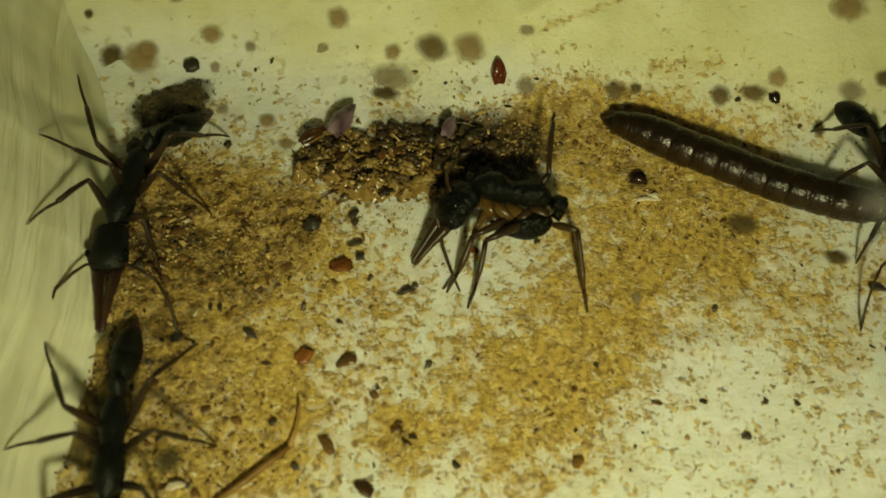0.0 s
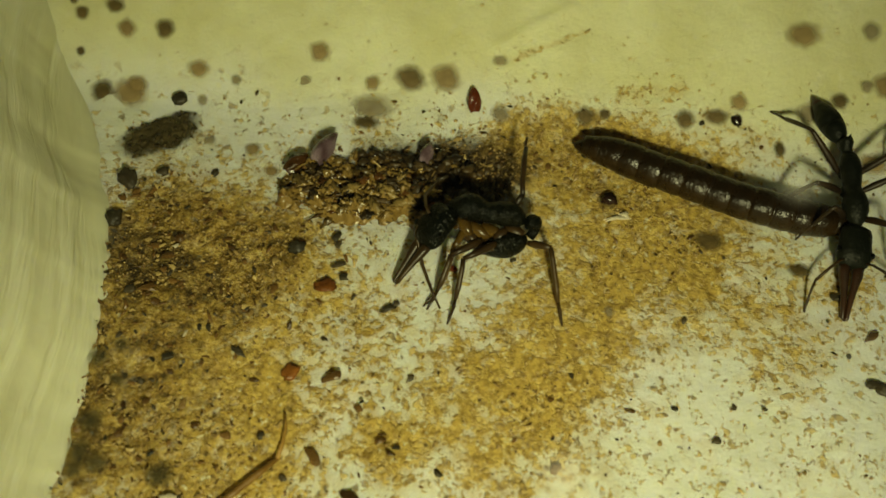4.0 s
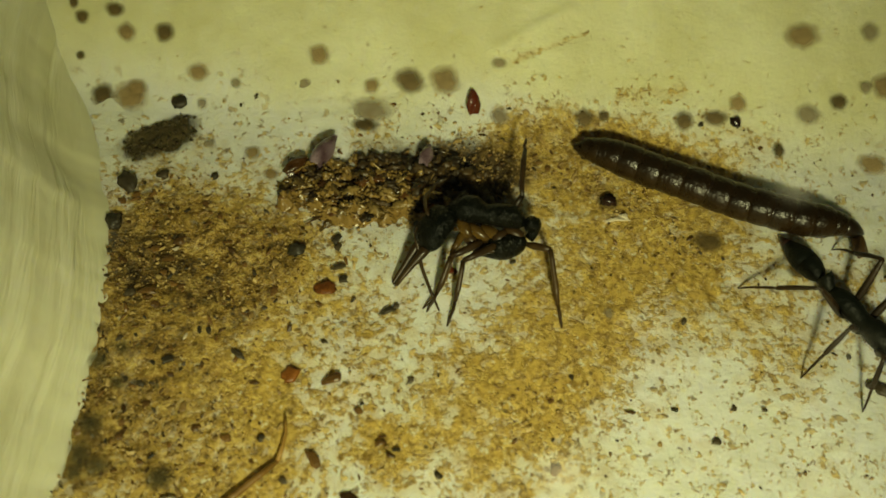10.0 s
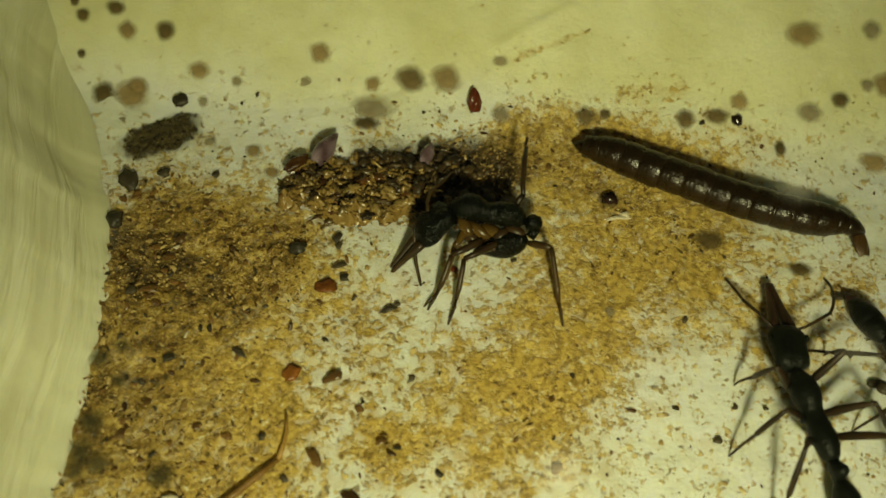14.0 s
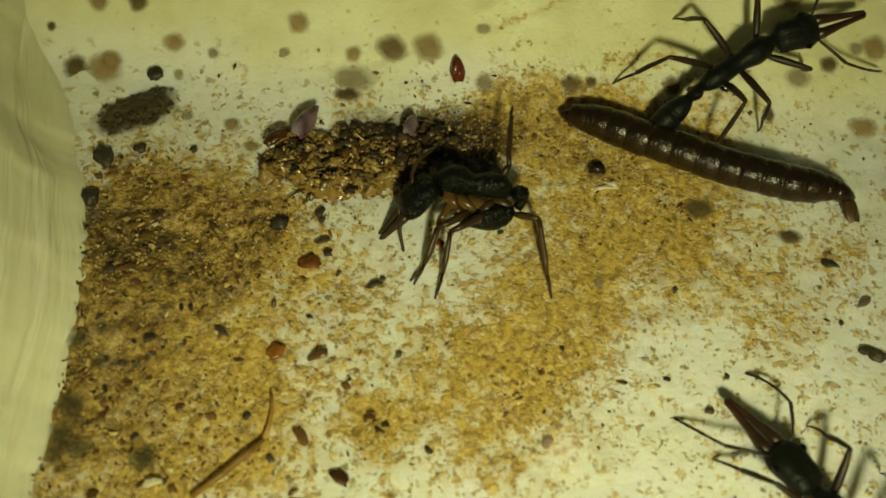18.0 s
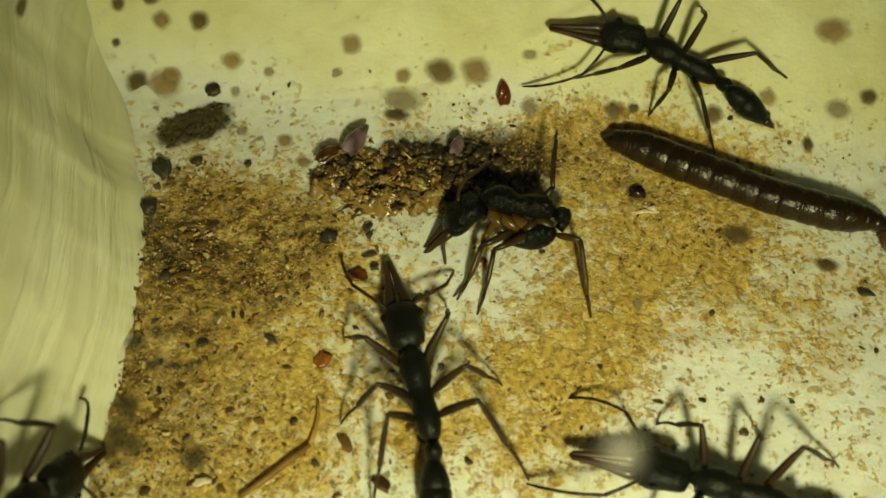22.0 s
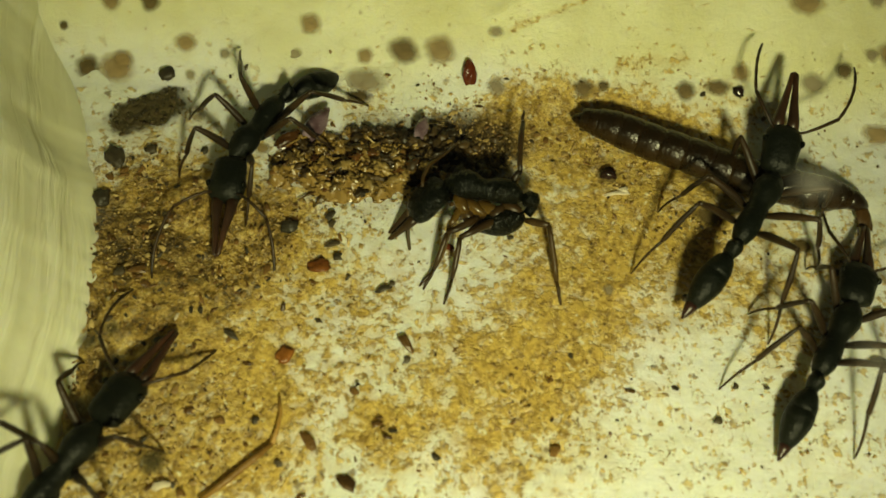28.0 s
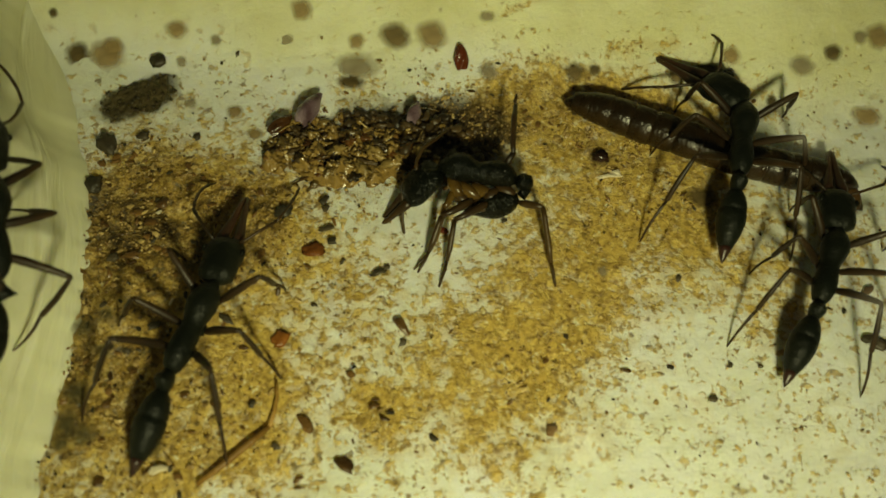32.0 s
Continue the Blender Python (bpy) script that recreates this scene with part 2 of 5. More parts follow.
TIP_RED = chitin("red_brown_tip", (0.022, 0.008, 0.005), (0.045, 0.014, 0.008), 0.35)
WORM = chitin("worm_brown", (0.005, 0.003, 0.0009), (0.026, 0.0135, 0.0032), 0.27, 2600, 0.32, 0.11)
WORM_DARK = chitin("worm_joint", (0.008, 0.004, 0.0015), (0.018, 0.009, 0.003), 0.3)
SKIN = chitin("dry_skin", (0.045, 0.022, 0.005), (0.13, 0.065, 0.016), 0.4, 900)
CLUMP = crumb("olive_dirt", (0.014, 0.011, 0.005), (0.10, 0.076, 0.03), 0.5, 1300)
SAND = crumb("sand", (0.16, 0.085, 0.02), (0.60, 0.44, 0.17), 0.35, 900, 0.5)
SOIL = crumb("dark_grit", (0.012, 0.008, 0.003), (0.085, 0.052, 0.018), 0.45)
CHIP = crumb("brown_chip", (0.03, 0.014, 0.004), (0.22, 0.115, 0.03), 0.35)
WET = crumb("wet_scrap", (0.022, 0.013, 0.0035), (0.27, 0.17, 0.045), 0.22, 1300, 0.6)
TAN_CHUNK = crumb("tan_chunk", (0.045, 0.026, 0.006), (0.34, 0.23, 0.07), 0.25, 1700, 0.6)
RED_SCRAP = crumb("red_brown_scrap", (0.02, 0.008, 0.002), (0.16, 0.065, 0.013), 0.22, 1100, 0.6)
GLASSY = crumb("glassy_scrap", (0.35, 0.28, 0.2), (0.72, 0.62, 0.52), 0.12, 800, 0.9)
DRY_LEG = crumb("dry_leg", (0.16, 0.078, 0.014), (0.40, 0.23, 0.05), 0.45)
RED_CHIP = crumb("red_chip", (0.045, 0.009, 0.003), (0.12, 0.024, 0.007), 0.25)
ORANGE_CHIP = crumb("orange_chip", (0.07, 0.018, 0.004), (0.30, 0.11, 0.018), 0.3, 1400)
DARK_CHIP = crumb("dark_chip", (0.022, 0.019, 0.011), (0.075, 0.055, 0.028), 0.5)
PALE = crumb("pale_shard", (0.55, 0.47, 0.33), (0.72, 0.64, 0.48), 0.5)
# the husk's pale lavender tone is its highlight mixed into the colour
HUSK = chitin("mauve_husk", (0.035, 0.010, 0.012), (0.42, 0.31, 0.38), 0.24, 900, 0.8, 0.35)
CAKE = soaked("dirt_cake", (0.014, 0.011, 0.005), (0.11, 0.083, 0.033), 1.0, 0.05, 0.7)
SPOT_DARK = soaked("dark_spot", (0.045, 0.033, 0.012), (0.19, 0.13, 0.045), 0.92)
SPOT_MOULD = soaked("mould_spot", (0.045, 0.040, 0.016), (0.13, 0.105, 0.042), 0.75, 0.1, 0.95)
SPOT_TAN = soaked("tan_spot", (0.22, 0.15, 0.06), (0.40, 0.28, 0.12), 0.8)
SPOT_GREY = soaked("grey_spot", (0.22, 0.18, 0.11), (0.34, 0.28, 0.18), 0.7)


# ---- mesh helpers; all sizes in millimetres ----
def mesh_of(name, verts, faces, material, smooth=True):
    me = bpy.data.meshes.new(name)
    me.from_pydata([tuple(c * MM for c in v) for v in verts], [], faces)
    me.materials.append(material)
    me.update()
    if smooth:
        me.polygons.foreach_set("use_smooth", [True] * len(me.polygons))
    return me


def part(name, data, parent, at=None, label=""):
    ob = new(name, data)
    ob.parent = parent
    if at is not None:
        ob.matrix_basis = at
    return tagged(ob, label)


def at_mm(x, y, z, rx=0, ry=0, rz=0):
    return pose(x * MM, y * MM, z * MM, rx, ry, rz)


def lathe(sections, seg=16, jitter=0.0):
    """Rings along x: (x, half width, half height, z of its middle), closed at both ends."""
    verts, faces = [], []
    for x, ry, rz, z0 in sections:
        for k in range(seg):
            a = 2 * math.pi * k / seg
            j = 1 + random.uniform(-jitter, jitter)
            verts.append((x, ry * math.cos(a) * j, z0 + rz * math.sin(a) * j))
    for i in range(len(sections) - 1):
        for k in range(seg):
            a, b = i * seg + k, i * seg + (k + 1) % seg
            faces.append((a, a + seg, b + seg, b))
    faces.append(tuple(range(seg)))
    last = (len(sections) - 1) * seg
    faces.append(tuple(range(last + seg - 1, last - 1, -1)))
    return verts, faces


def tube(points, radii, seg=7):
    """A bent tube through points, with a radius at each."""
    pts = [Vector(p) for p in points]
    verts, faces = [], []
    side = None
    for i, p in enumerate(pts):
        d = (pts[min(i + 1, len(pts) - 1)] - pts[max(i - 1, 0)]).normalized()
        side = d.orthogonal() if side is None else side - d * side.dot(d)
        side.normalize()
        other = d.cross(side)
        for k in range(seg):
            a = 2 * math.pi * k / seg
            verts.append(tuple(p + (side * math.cos(a) + other * math.sin(a)) * radii[i]))
    for i in range(len(pts) - 1):
        for k in range(seg):
            a, b = i * seg + k, i * seg + (k + 1) % seg
            faces.append((a, b, b + seg, a + seg))
    faces.append(tuple(range(seg - 1, -1, -1)))
    last = (len(pts) - 1) * seg
    faces.append(tuple(range(last, last + seg)))
    return verts, faces


def joined(*pieces):
    verts, faces = [], []
    for v, f in pieces:
        n = len(verts)
        verts += v
        faces += [tuple(i + n for i in face) for face in f]
    return verts, faces


def moved(piece, m):
    v, f = piece
    return [tuple(m @ Vector(p)) for p in v], f


def lump(sx, sy, sz, rough=0.18, rows=5, seg=8, flat=False):
    """An uneven pebble; flat: a chip with a sharp rim."""
    secs = []
    for i in range(rows):
        a = math.pi * (i + 0.5) / rows
        secs.append((-math.cos(a) * sx, math.sin(a) * sy, math.sin(a) ** (0.35 if flat else 1) * sz, 0))
    v, f = lathe(secs, seg)
    out = []
    for x, y, z in v:
        k = 1 + rough * noise.noise(Vector((x / sx * 1.7 + sx * 9, y / sy * 1.7 + sy * 5, z / sz * 1.3 + random.random() * 0.15)))
        k *= 1 + random.uniform(-rough, rough) * 0.35
        out.append((x * k, y * k, z * k))
    return out, f


def shard(length, width, thick, corners=7, bend=0.15):
    """A broken flat flake with an uneven outline and a slight curl."""
    rim = []
    for k in range(corners):
        a = 2 * math.pi * (k + random.uniform(-0.3, 0.3)) / corners
        r = random.uniform(0.5, 1.15)
        rim.append((math.cos(a) * length * r, math.sin(a) * width * r))
    verts, faces = [], []
    for s in (-1, 1):
        for shrink in (1.0, 0.55):
            for x, y in rim:
                x, y = x * shrink, y * shrink
                verts.append((x, y, s * thick * (0.6 if shrink == 1 else 1) - bend * (x * x + y * y) / length))
        verts.append((0, 0, s * thick))
    c, half = corners, 2 * corners + 1
    for k in range(c):
        j = (k + 1) % c
        faces += [(k, c + k, c + j, j), (c + k, 2 * c, c + j)]
        faces += [(half + k, half + j, half + c + j, half + c + k), (half + c + k, half + c + j, half + 2 * c)]
        faces.append((k, j, half + j, half + k))
    return verts, faces


# ---- the nest: floor, back slope, side wall ----
CREASE_Y = 7.18
SLOPE = 0.669
TILT_X = -0.078


def ramp_height(x, y):
    """Height of the back slope's own plane."""
    return (y - CREASE_Y - TILT_X * x) * SLOPE


def ground(x, y):
    """Height of the plaster: flat floor that runs up into the back slope with a small fillet."""
    r = ramp_height(x, y)
    return 0.5 * (r + math.sqrt(r * r + 0.9)) - 0.05


WALL_X = ((-60.0, -17.9), (-14.0, -17.5), (-9.9, -17.4), (-6.8, -17.05), (-3.0, -17.2), (1.0, -17.9), (4.6, -19.2), (8.0, -20.1), (10.5, -20.5), (14.0, -20.6), (30.0, -21.5))
LEAN = 2.3


def wall_x(y):
    for (y0, x0), (y1, x1) in zip(WALL_X, WALL_X[1:]):
        if y <= y1:
            w = max(0.0, (y - y0) / (y1 - y0))
            return x0 + (x1 - x0) * (0.5 * w + 0.5 * w * w * (3 - 2 * w))
    return WALL_X[-1][1]


def blobs(x, y, spots):
    return sum(k * math.exp(-((x - a) ** 2 + (y - b) ** 2) / (r * r)) for a, b, r, k in spots)


# ochre washes and dense dirt on the plaster: x, y, radius, strength
WASH = (
    (-2.3, -10.9, 1.1, 0.9),
    (-4.5, -3.0, 2.5, 0.28),
    (0.9, -8.0, 2.6, 0.28),
    (3.8, -7.9, 3.1, 0.6),
    (2.9, -10.7, 3.3, 0.55),
    (5.6, -5.0, 3.2, 0.65),
    (8.6, -1.8, 3.9, 0.65),
    (11.0, 1.3, 3.8, 0.8),
    (6.5, 4.5, 3.3, 0.9),
    (4.2, 6.2, 2.5, 0.8),
    (13.5, 0.3, 2.6, 0.5),
    (9.6, 6.6, 1.4, 0.7),
    (12.2, 5.4, 1.3, 0.6),
    (14.8, 4.4, 1.2, 0.5),
    (8.0, 6.6, 1.5, 0.6),
    (-2.3, -10.7, 1.7, 0.5),
    (-13.7, 0.1, 4.3, 0.8),
    (-12.1, -5.3, 5.1, 0.8),
    (-13.8, -10.4, 5.0, 0.9),
    (-8.8, -10.8, 3.7, 0.8),
    (-8.5, -1.2, 3.1, 0.7),
    (11.3, 7.3, 2.8, 0.35),
    (16.6, -6.0, 2.2, 0.3),
    (15.1, -3.6, 3.3, 0.25),
    (20.2, -2.2, 2.3, 0.35),
    (15.3, 7.0, 2.2, 0.4),
    (-4.2, 7.7, 2.2, 0.3),
    (-2.5, -6.3, 3.2, 0.3),
)
DIRT = (
    (-16.8, -1.0, 1.1, 0.6),
    (-16.6, -5.0, 1.0, 0.5),
    (-16.6, -9.0, 1.1, 0.5),
    (-15.6, -1.3, 1.7, 0.8),
    (-15.8, -3.2, 1.5, 0.7),
    (-14.7, -5.7, 1.9, 0.6),
    (-14.9, -8.2, 1.8, 0.6),
    (-14.8, -0.6, 2.3, 0.35),
    (-10.1, -2.2, 2.8, 0.35),
    # dirt behind the curled ant, deepened to carry the shade there too
    (2.0, 4.8, 1.7, 1.0),
    (3.7, 4.6, 1.4, 0.8),
    (0.2, 5.1, 1.5, 0.6),
    (-14.3, 1.4, 2.3, 0.7),
    (-13.5, -1.6, 3.1, 0.9),
    (-10.9, 0.1, 2.6, 0.7),
    (-14.9, -4.2, 2.4, 0.7),
    (-10.9, -4.1, 3.0, 0.6),
    (-8.3, -1.2, 2.0, 0.6),
    (-12.4, -8.2, 3.3, 0.5),
    (-15.0, -11.7, 2.7, 0.6),
    (-10.6, -11.6, 2.9, 0.35),
    (6.6, 5.3, 1.8, 0.5),
    (8.9, 3.8, 2.4, 0.5),
    (4.5, 6.4, 1.9, 0.4),
    (-2.5, 3.2, 3.3, 0.5),
    (4.0, -9.0, 2.3, 0.22),
    (11.6, 1.0, 2.6, 0.25),
    (-7.6, 1.2, 1.7, 0.4),
)
DAMP_AND_SHADE = (
    (-2.5, -10.9, 0.6, 0.55),
    # next three: dark soil and painted shade behind the curled ant
    (1.8, 4.2, 2.0, 1.0),
    (3.6, 4.2, 1.4, 0.55),
    (0.2, 4.7, 1.7, 0.8),
    (-2.6, 5.4, 2.1, 0.45),
    (-4.3, 3.9, 1.8, 0.35),
    (5.3, 4.1, 1.5, 0.1),
    (6.9, 5.9, 1.2, 0.15),
    (-5.5, 3.8, 1.8, 0.45),
    (-7.8, 3.4, 0.9, 0.35),
    (-14.8, -0.3, 1.7, 0.45),
    (-13.2, -1.9, 1.9, 0.5),
    (-15.6, -2.3, 1.1, 0.5),
    (-16.3, 0.3, 0.9, 0.5),
    (-10.0, -0.5, 1.7, 0.35),
    (-14.2, -5.4, 1.6, 0.35),
    (-15.2, -8.0, 1.3, 0.4),
    (-15.6, -10.9, 1.5, 0.5),
    (-12.2, -12.4, 1.0, 0.5),
    (-7.9, -1.5, 1.1, 0.4),
    (-11.0, -3.5, 1.6, 0.35),
    (-16.7, 7.0, 1.5, 0.35),
    (-13.9, 6.7, 0.9, 0.3),
    (13.5, 0.3, 0.9, 0.4),
)


# scraped grooves and thin ochre cracks: from x, y to x, y, half width, depth, colour
MARKS = (
    (3.67, 10.46, 7.80, 11.78, 0.24, 0.04, 0.5),
    (2.58, 10.94, 6.85, 12.81, 0.25, -0.12, 0),
    (11.46, 0.29, 14.83, -5.14, 0.16, 0.12, 0.25),
    (12.63, 0.32, 15.56, -4.21, 0.12, 0.1, 0.2),
    (10.58, 0.27, 12.60, -3.64, 0.2, 0.1, 0.3),
    (13.64, -0.69, 16.27, -4.81, 0.12, 0.08, 0.15),
    (9.73, 8.81, 13.11, 9.03, 0.4, 0.03, 0.4),
    (5.15, 1.54, 9.60, 1.94, 0.15, -0.1, -0.1),
    (-7.46, 8.73, -2.65, 9.04, 0.15, 0.06, -0.1),
)


def near_line(x, y, x0, y0, x1, y1):
    dx, dy = x1 - x0, y1 - y0
    w = max(0.0, min(1.0, ((x - x0) * dx + (y - y0) * dy) / (dx * dx + dy * dy)))
    return math.hypot(x - x0 - w * dx, y - y0 - w * dy)


def sheet(name, xs, ys, label):
    verts, faces, stain, dirt, damp, up_slope = [], [], [], [], [], []
    for y in ys:
        for x in xs:
            rough = 0.16 * noise.noise(Vector((x * 0.22, y * 0.22, 1.5))) + 0.07 * noise.noise(Vector((x * 0.9, y * 0.9, 7.0)))
            rough += 0.03 * noise.noise(Vector((x * 3.1, y * 3.1, 3.0)))
            d = min(1.0, blobs(x, y, DIRT))
            s = min(1.1, 0.9 * blobs(x, y, WASH) + 0.30 * min(1.0, max(0.0, 8.5 - y) / 2.0))
            rough += d * (0.12 + 0.22 * noise.noise(Vector((x * 1.6, y * 1.6, 11.0))) + 0.08 * noise.noise(Vector((x * 5, y * 5, 2.0))))
            for x0, y0, x1, y1, half, deep, tint in MARKS:
                if abs(x - (x0 + x1) / 2) < 4 and abs(y - (y0 + y1) / 2) < 5:
                    k = math.exp(-(near_line(x + 0.3 * noise.noise(Vector((x, y, 20.0))), y, x0, y0, x1, y1) / half) ** 2)
                    rough -= deep * k
                    s += tint * k
            verts.append((x, y, ground(x, y) + rough))
            stain.append(s)
            dirt.append(d)
            damp.append(min(1.0, blobs(x, y, DAMP_AND_SHADE)))
            w = max(0.0, min(1.0, (y + 0.10 * x - 6.0 + 1.5 * noise.noise(Vector((x * 0.3, y * 0.3, 40.0)))) / 5.0))
            up_slope.append(w * w * (3 - 2 * w))
    w = len(xs)
    for j in range(len(ys) - 1):
        for i in range(w - 1):
            a = j * w + i
            faces.append((a, a + 1, a + w + 1, a + w))
    me = mesh_of(name, verts, faces, PLASTER_FLOOR)
    for key, values in (("stain", stain), ("dirt", dirt), ("damp", damp), ("up_slope", up_slope)):
        me.attributes.new(key, "FLOAT", "POINT").data.foreach_set("value", values)
    return tagged(new(name, me), label, "plaster", kind="structure")


def spread(a, b, step, far_a, far_b):
    """Even steps between a and b, and a few wide ones out to the far ends."""
    mid = [a + (b - a) * i / round((b - a) / step) for i in range(round((b - a) / step) + 1)]
    return [a + (far_a - a) * k / 4 for k in (4, 3, 2, 1)] + mid + [b + (far_b - b) * k / 4 for k in (1, 2, 3, 4)]


XS = spread(-27.0, 29.0, 0.2, -40.0, 62.0)
SPLIT = 8.0
floor = sheet("floor", XS, spread(-18.0, SPLIT, 0.2, -62.0, SPLIT)[:-4], "cream plaster nest floor stained with ochre dirt")
wall_back = sheet("wall_north", XS, [SPLIT + 0.2 * k for k in range(62)] + [22.0, 26.0, 30.0], "cream plaster slope at the back of the nest")


def side_wall(name, at, lean, ys, label, flip=False):
    verts, faces, rises = [], [], []
    hs = [-0.6 + 0.35 * k for k in range(60)] + [22.0, 24.4]
    for h in hs:
        for y in ys:
            z0 = max(0.0, ramp_height(at(y), y))
            rise = h - 0.04 * y
            rises.append(rise)
            flute = noise.noise(Vector((y * 0.07, rise * 0.85, 4.0))) * 0.2 + noise.noise(Vector((y * 0.13, rise * 1.6, 9.0))) * 0.07
            flute += noise.noise(Vector((y * 0.2, h * 0.25, 2.0))) * 0.25 + noise.noise(Vector((y * 1.3, h * 1.3, 5.0))) * 0.05
            foot = (1.15 + 0.3 * noise.noise(Vector((y * 0.5, 3.0, 6.0))) + 0.12 * noise.noise(Vector((y * 1.6, 3.0, 6.0)))) * math.exp(-max(0.0, h) * 1.3)
            side = 1 if flip else -1
            verts.append((at(y) + side * (h / lean - foot + flute * min(1, 0.3 + max(0, h) * 0.5)), y, h))
    w = len(ys)
    for j in range(len(hs) - 1):
        for i in range(w - 1):
            a = j * w + i
            faces.append((a, a + 1, a + w + 1, a + w) if flip else (a, a + w, a + w + 1, a + 1))
    me = mesh_of(name, verts, faces, PLASTER_WALL)
    me.attributes.new("rise", "FLOAT", "POINT").data.foreach_set("value", rises)
    return tagged(new(name, me), label, "wall", kind="structure")


wall_west = side_wall("wall_west", wall_x, LEAN, spread(-20.0, 22.0, 0.22, -62.0, 30.0), "cream plaster side wall with trowel streaks")
wall_east = side_wall("wall_east", lambda y: 58.0, LEAN, [-62 + 2.0 * k for k in range(47)], "plain cream plaster side wall", True)


def front_wall():
    v, f = [], []
    for z in (-0.5, 24.4):
        v += [(-30.0, -62.0, z), (62.0, -62.0, z), (62.0, -66.0, z), (-30.0, -66.0, z)]
    f = [(0, 1, 5, 4), (1, 2, 6, 5), (2, 3, 7, 6), (3, 0, 4, 7), (4, 5, 6, 7), (3, 2, 1, 0)]
    return tagged(new("wall_south", mesh_of("wall_south", v, f, PLASTER_WALL, False)), "low plain plaster wall at the front", "wall", kind="structure")


front_wall()


# ---- glass lid with dried water marks ----
def glass():
    n = Nodes("clear_glass")
    clear, shine, both = n.add("ShaderNodeBsdfTransparent"), n.add("ShaderNodeBsdfGlossy"), n.add("ShaderNodeMixShader")
    clear.inputs[0].default_value = (0.97, 0.985, 0.96, 1)
    shine.inputs["Roughness"].default_value = 0.02
    both.inputs[0].default_value = 0.02
    n.link(clear.outputs[0], both.inputs[1])
    n.link(shine.outputs[0], both.inputs[2])
    n.link(both.outputs[0], n.tree.nodes["Material Output"].inputs["Surface"])
    return n.mat


def water_mark(strength):
    n = Nodes("dried_water_mark")
    fade = n.math("POWER", n.attribute("fade"), 1.6)
    n.link(n.math("MULTIPLY", fade, strength), n.bsdf.inputs["Alpha"])
    return n.set((0.78, 0.74, 0.70), 0.9, 0.1)


def faded_disc(name, r, wide, material, rings=9, seg=40):
    """A thin lens-shaped film, with an attribute that falls to nothing at its rim."""
    v, f, fade = [(0, 0, 0.03)], [], [1.0]
    for j in range(1, rings + 1):
        k = j / rings
        for i in range(seg):
            a = 2 * math.pi * i / seg
            wob = 1 + 0.17 * noise.noise(Vector((math.cos(a) * 0.9 + r * 7, math.sin(a) * 0.9, wide * 5))) + 0.07 * noise.noise(Vector((math.cos(a) * 3 + r * 7, math.sin(a) * 3, wide * 5)))
            v.append((math.cos(a) * r * wide * k * wob, math.sin(a) * r * k * wob, 0.03 * (1 - k * k)))
            fade.append(0.5 + 0.5 * math.cos(math.pi * k))
    f += [(0, 1 + i, 1 + (i + 1) % seg) for i in range(seg)]
    for j in range(rings - 1):
        for i in range(seg):
            a, b = 1 + j * seg + i, 1 + j * seg + (i + 1) % seg
            f.append((a, a + seg, b + seg, b))
    me = mesh_of(name, v, f, material)
    me.attributes.new("fade", "FLOAT", "POINT").data.foreach_set("value", fade)
    return me


def glass_lid():
    lid = tagged(new("glass_lid"), "clear glass lid over the nest with dried water marks", "lid")
    v = [(x, y, z) for z in (24.4, 25.4) for x, y in ((-36, -66), (66, -66), (66, 30), (-36, 30))]
    pane = part("pane", mesh_of("pane", v, [(0, 3, 2, 1), (4, 5, 6, 7), (0, 1, 5, 4), (1, 2, 6, 5), (2, 3, 7, 6), (3, 0, 4, 7)], glass(), False), lid)
    pane.visible_shadow = False
    for x, y, r, wide, strength in ((1.0, -20.3, 0.66, 1.0, 0.34), (6.0, -14.45, 0.52, 1.25, 0.24), (6.3, -17.9, 0.6, 1.1, 0.08)):
        mark = water_mark(strength)
        film = part("water_mark", faded_disc("water_mark", r, wide, mark), lid, at_mm(x, y, 24.36))
        film.visible_shadow = False
    return lid


glass_lid()


# ---- things that lie about ----
def lay(ob, x, y, turn=0.0, lift=0.0, tip=0.0):
    """Sets a thing down on the plaster at x, y, tilted with the slope there."""
    e = 0.3
    up = Vector((-(ground(x + e, y) - ground(x - e, y)) / (2 * e), -(ground(x, y + e) - ground(x, y - e)) / (2 * e), 1)).normalized()
    turn_up = Vector((0, 0, 1)).rotation_difference(up).to_matrix().to_4x4()
    d = min(1.0, blobs(x, y, DIRT)) * 0.15
    ob.matrix_basis = Matrix.Translation(Vector((x, y, ground(x, y) + d + lift)) * MM) @ turn_up @ pose(0, 0, 0, tip, 0, turn)
    return ob


def simple(name, piece, material, label, category, group="", smooth=True):
    return tagged(new(name, mesh_of(name, *piece, material, smooth)), label, category, group)


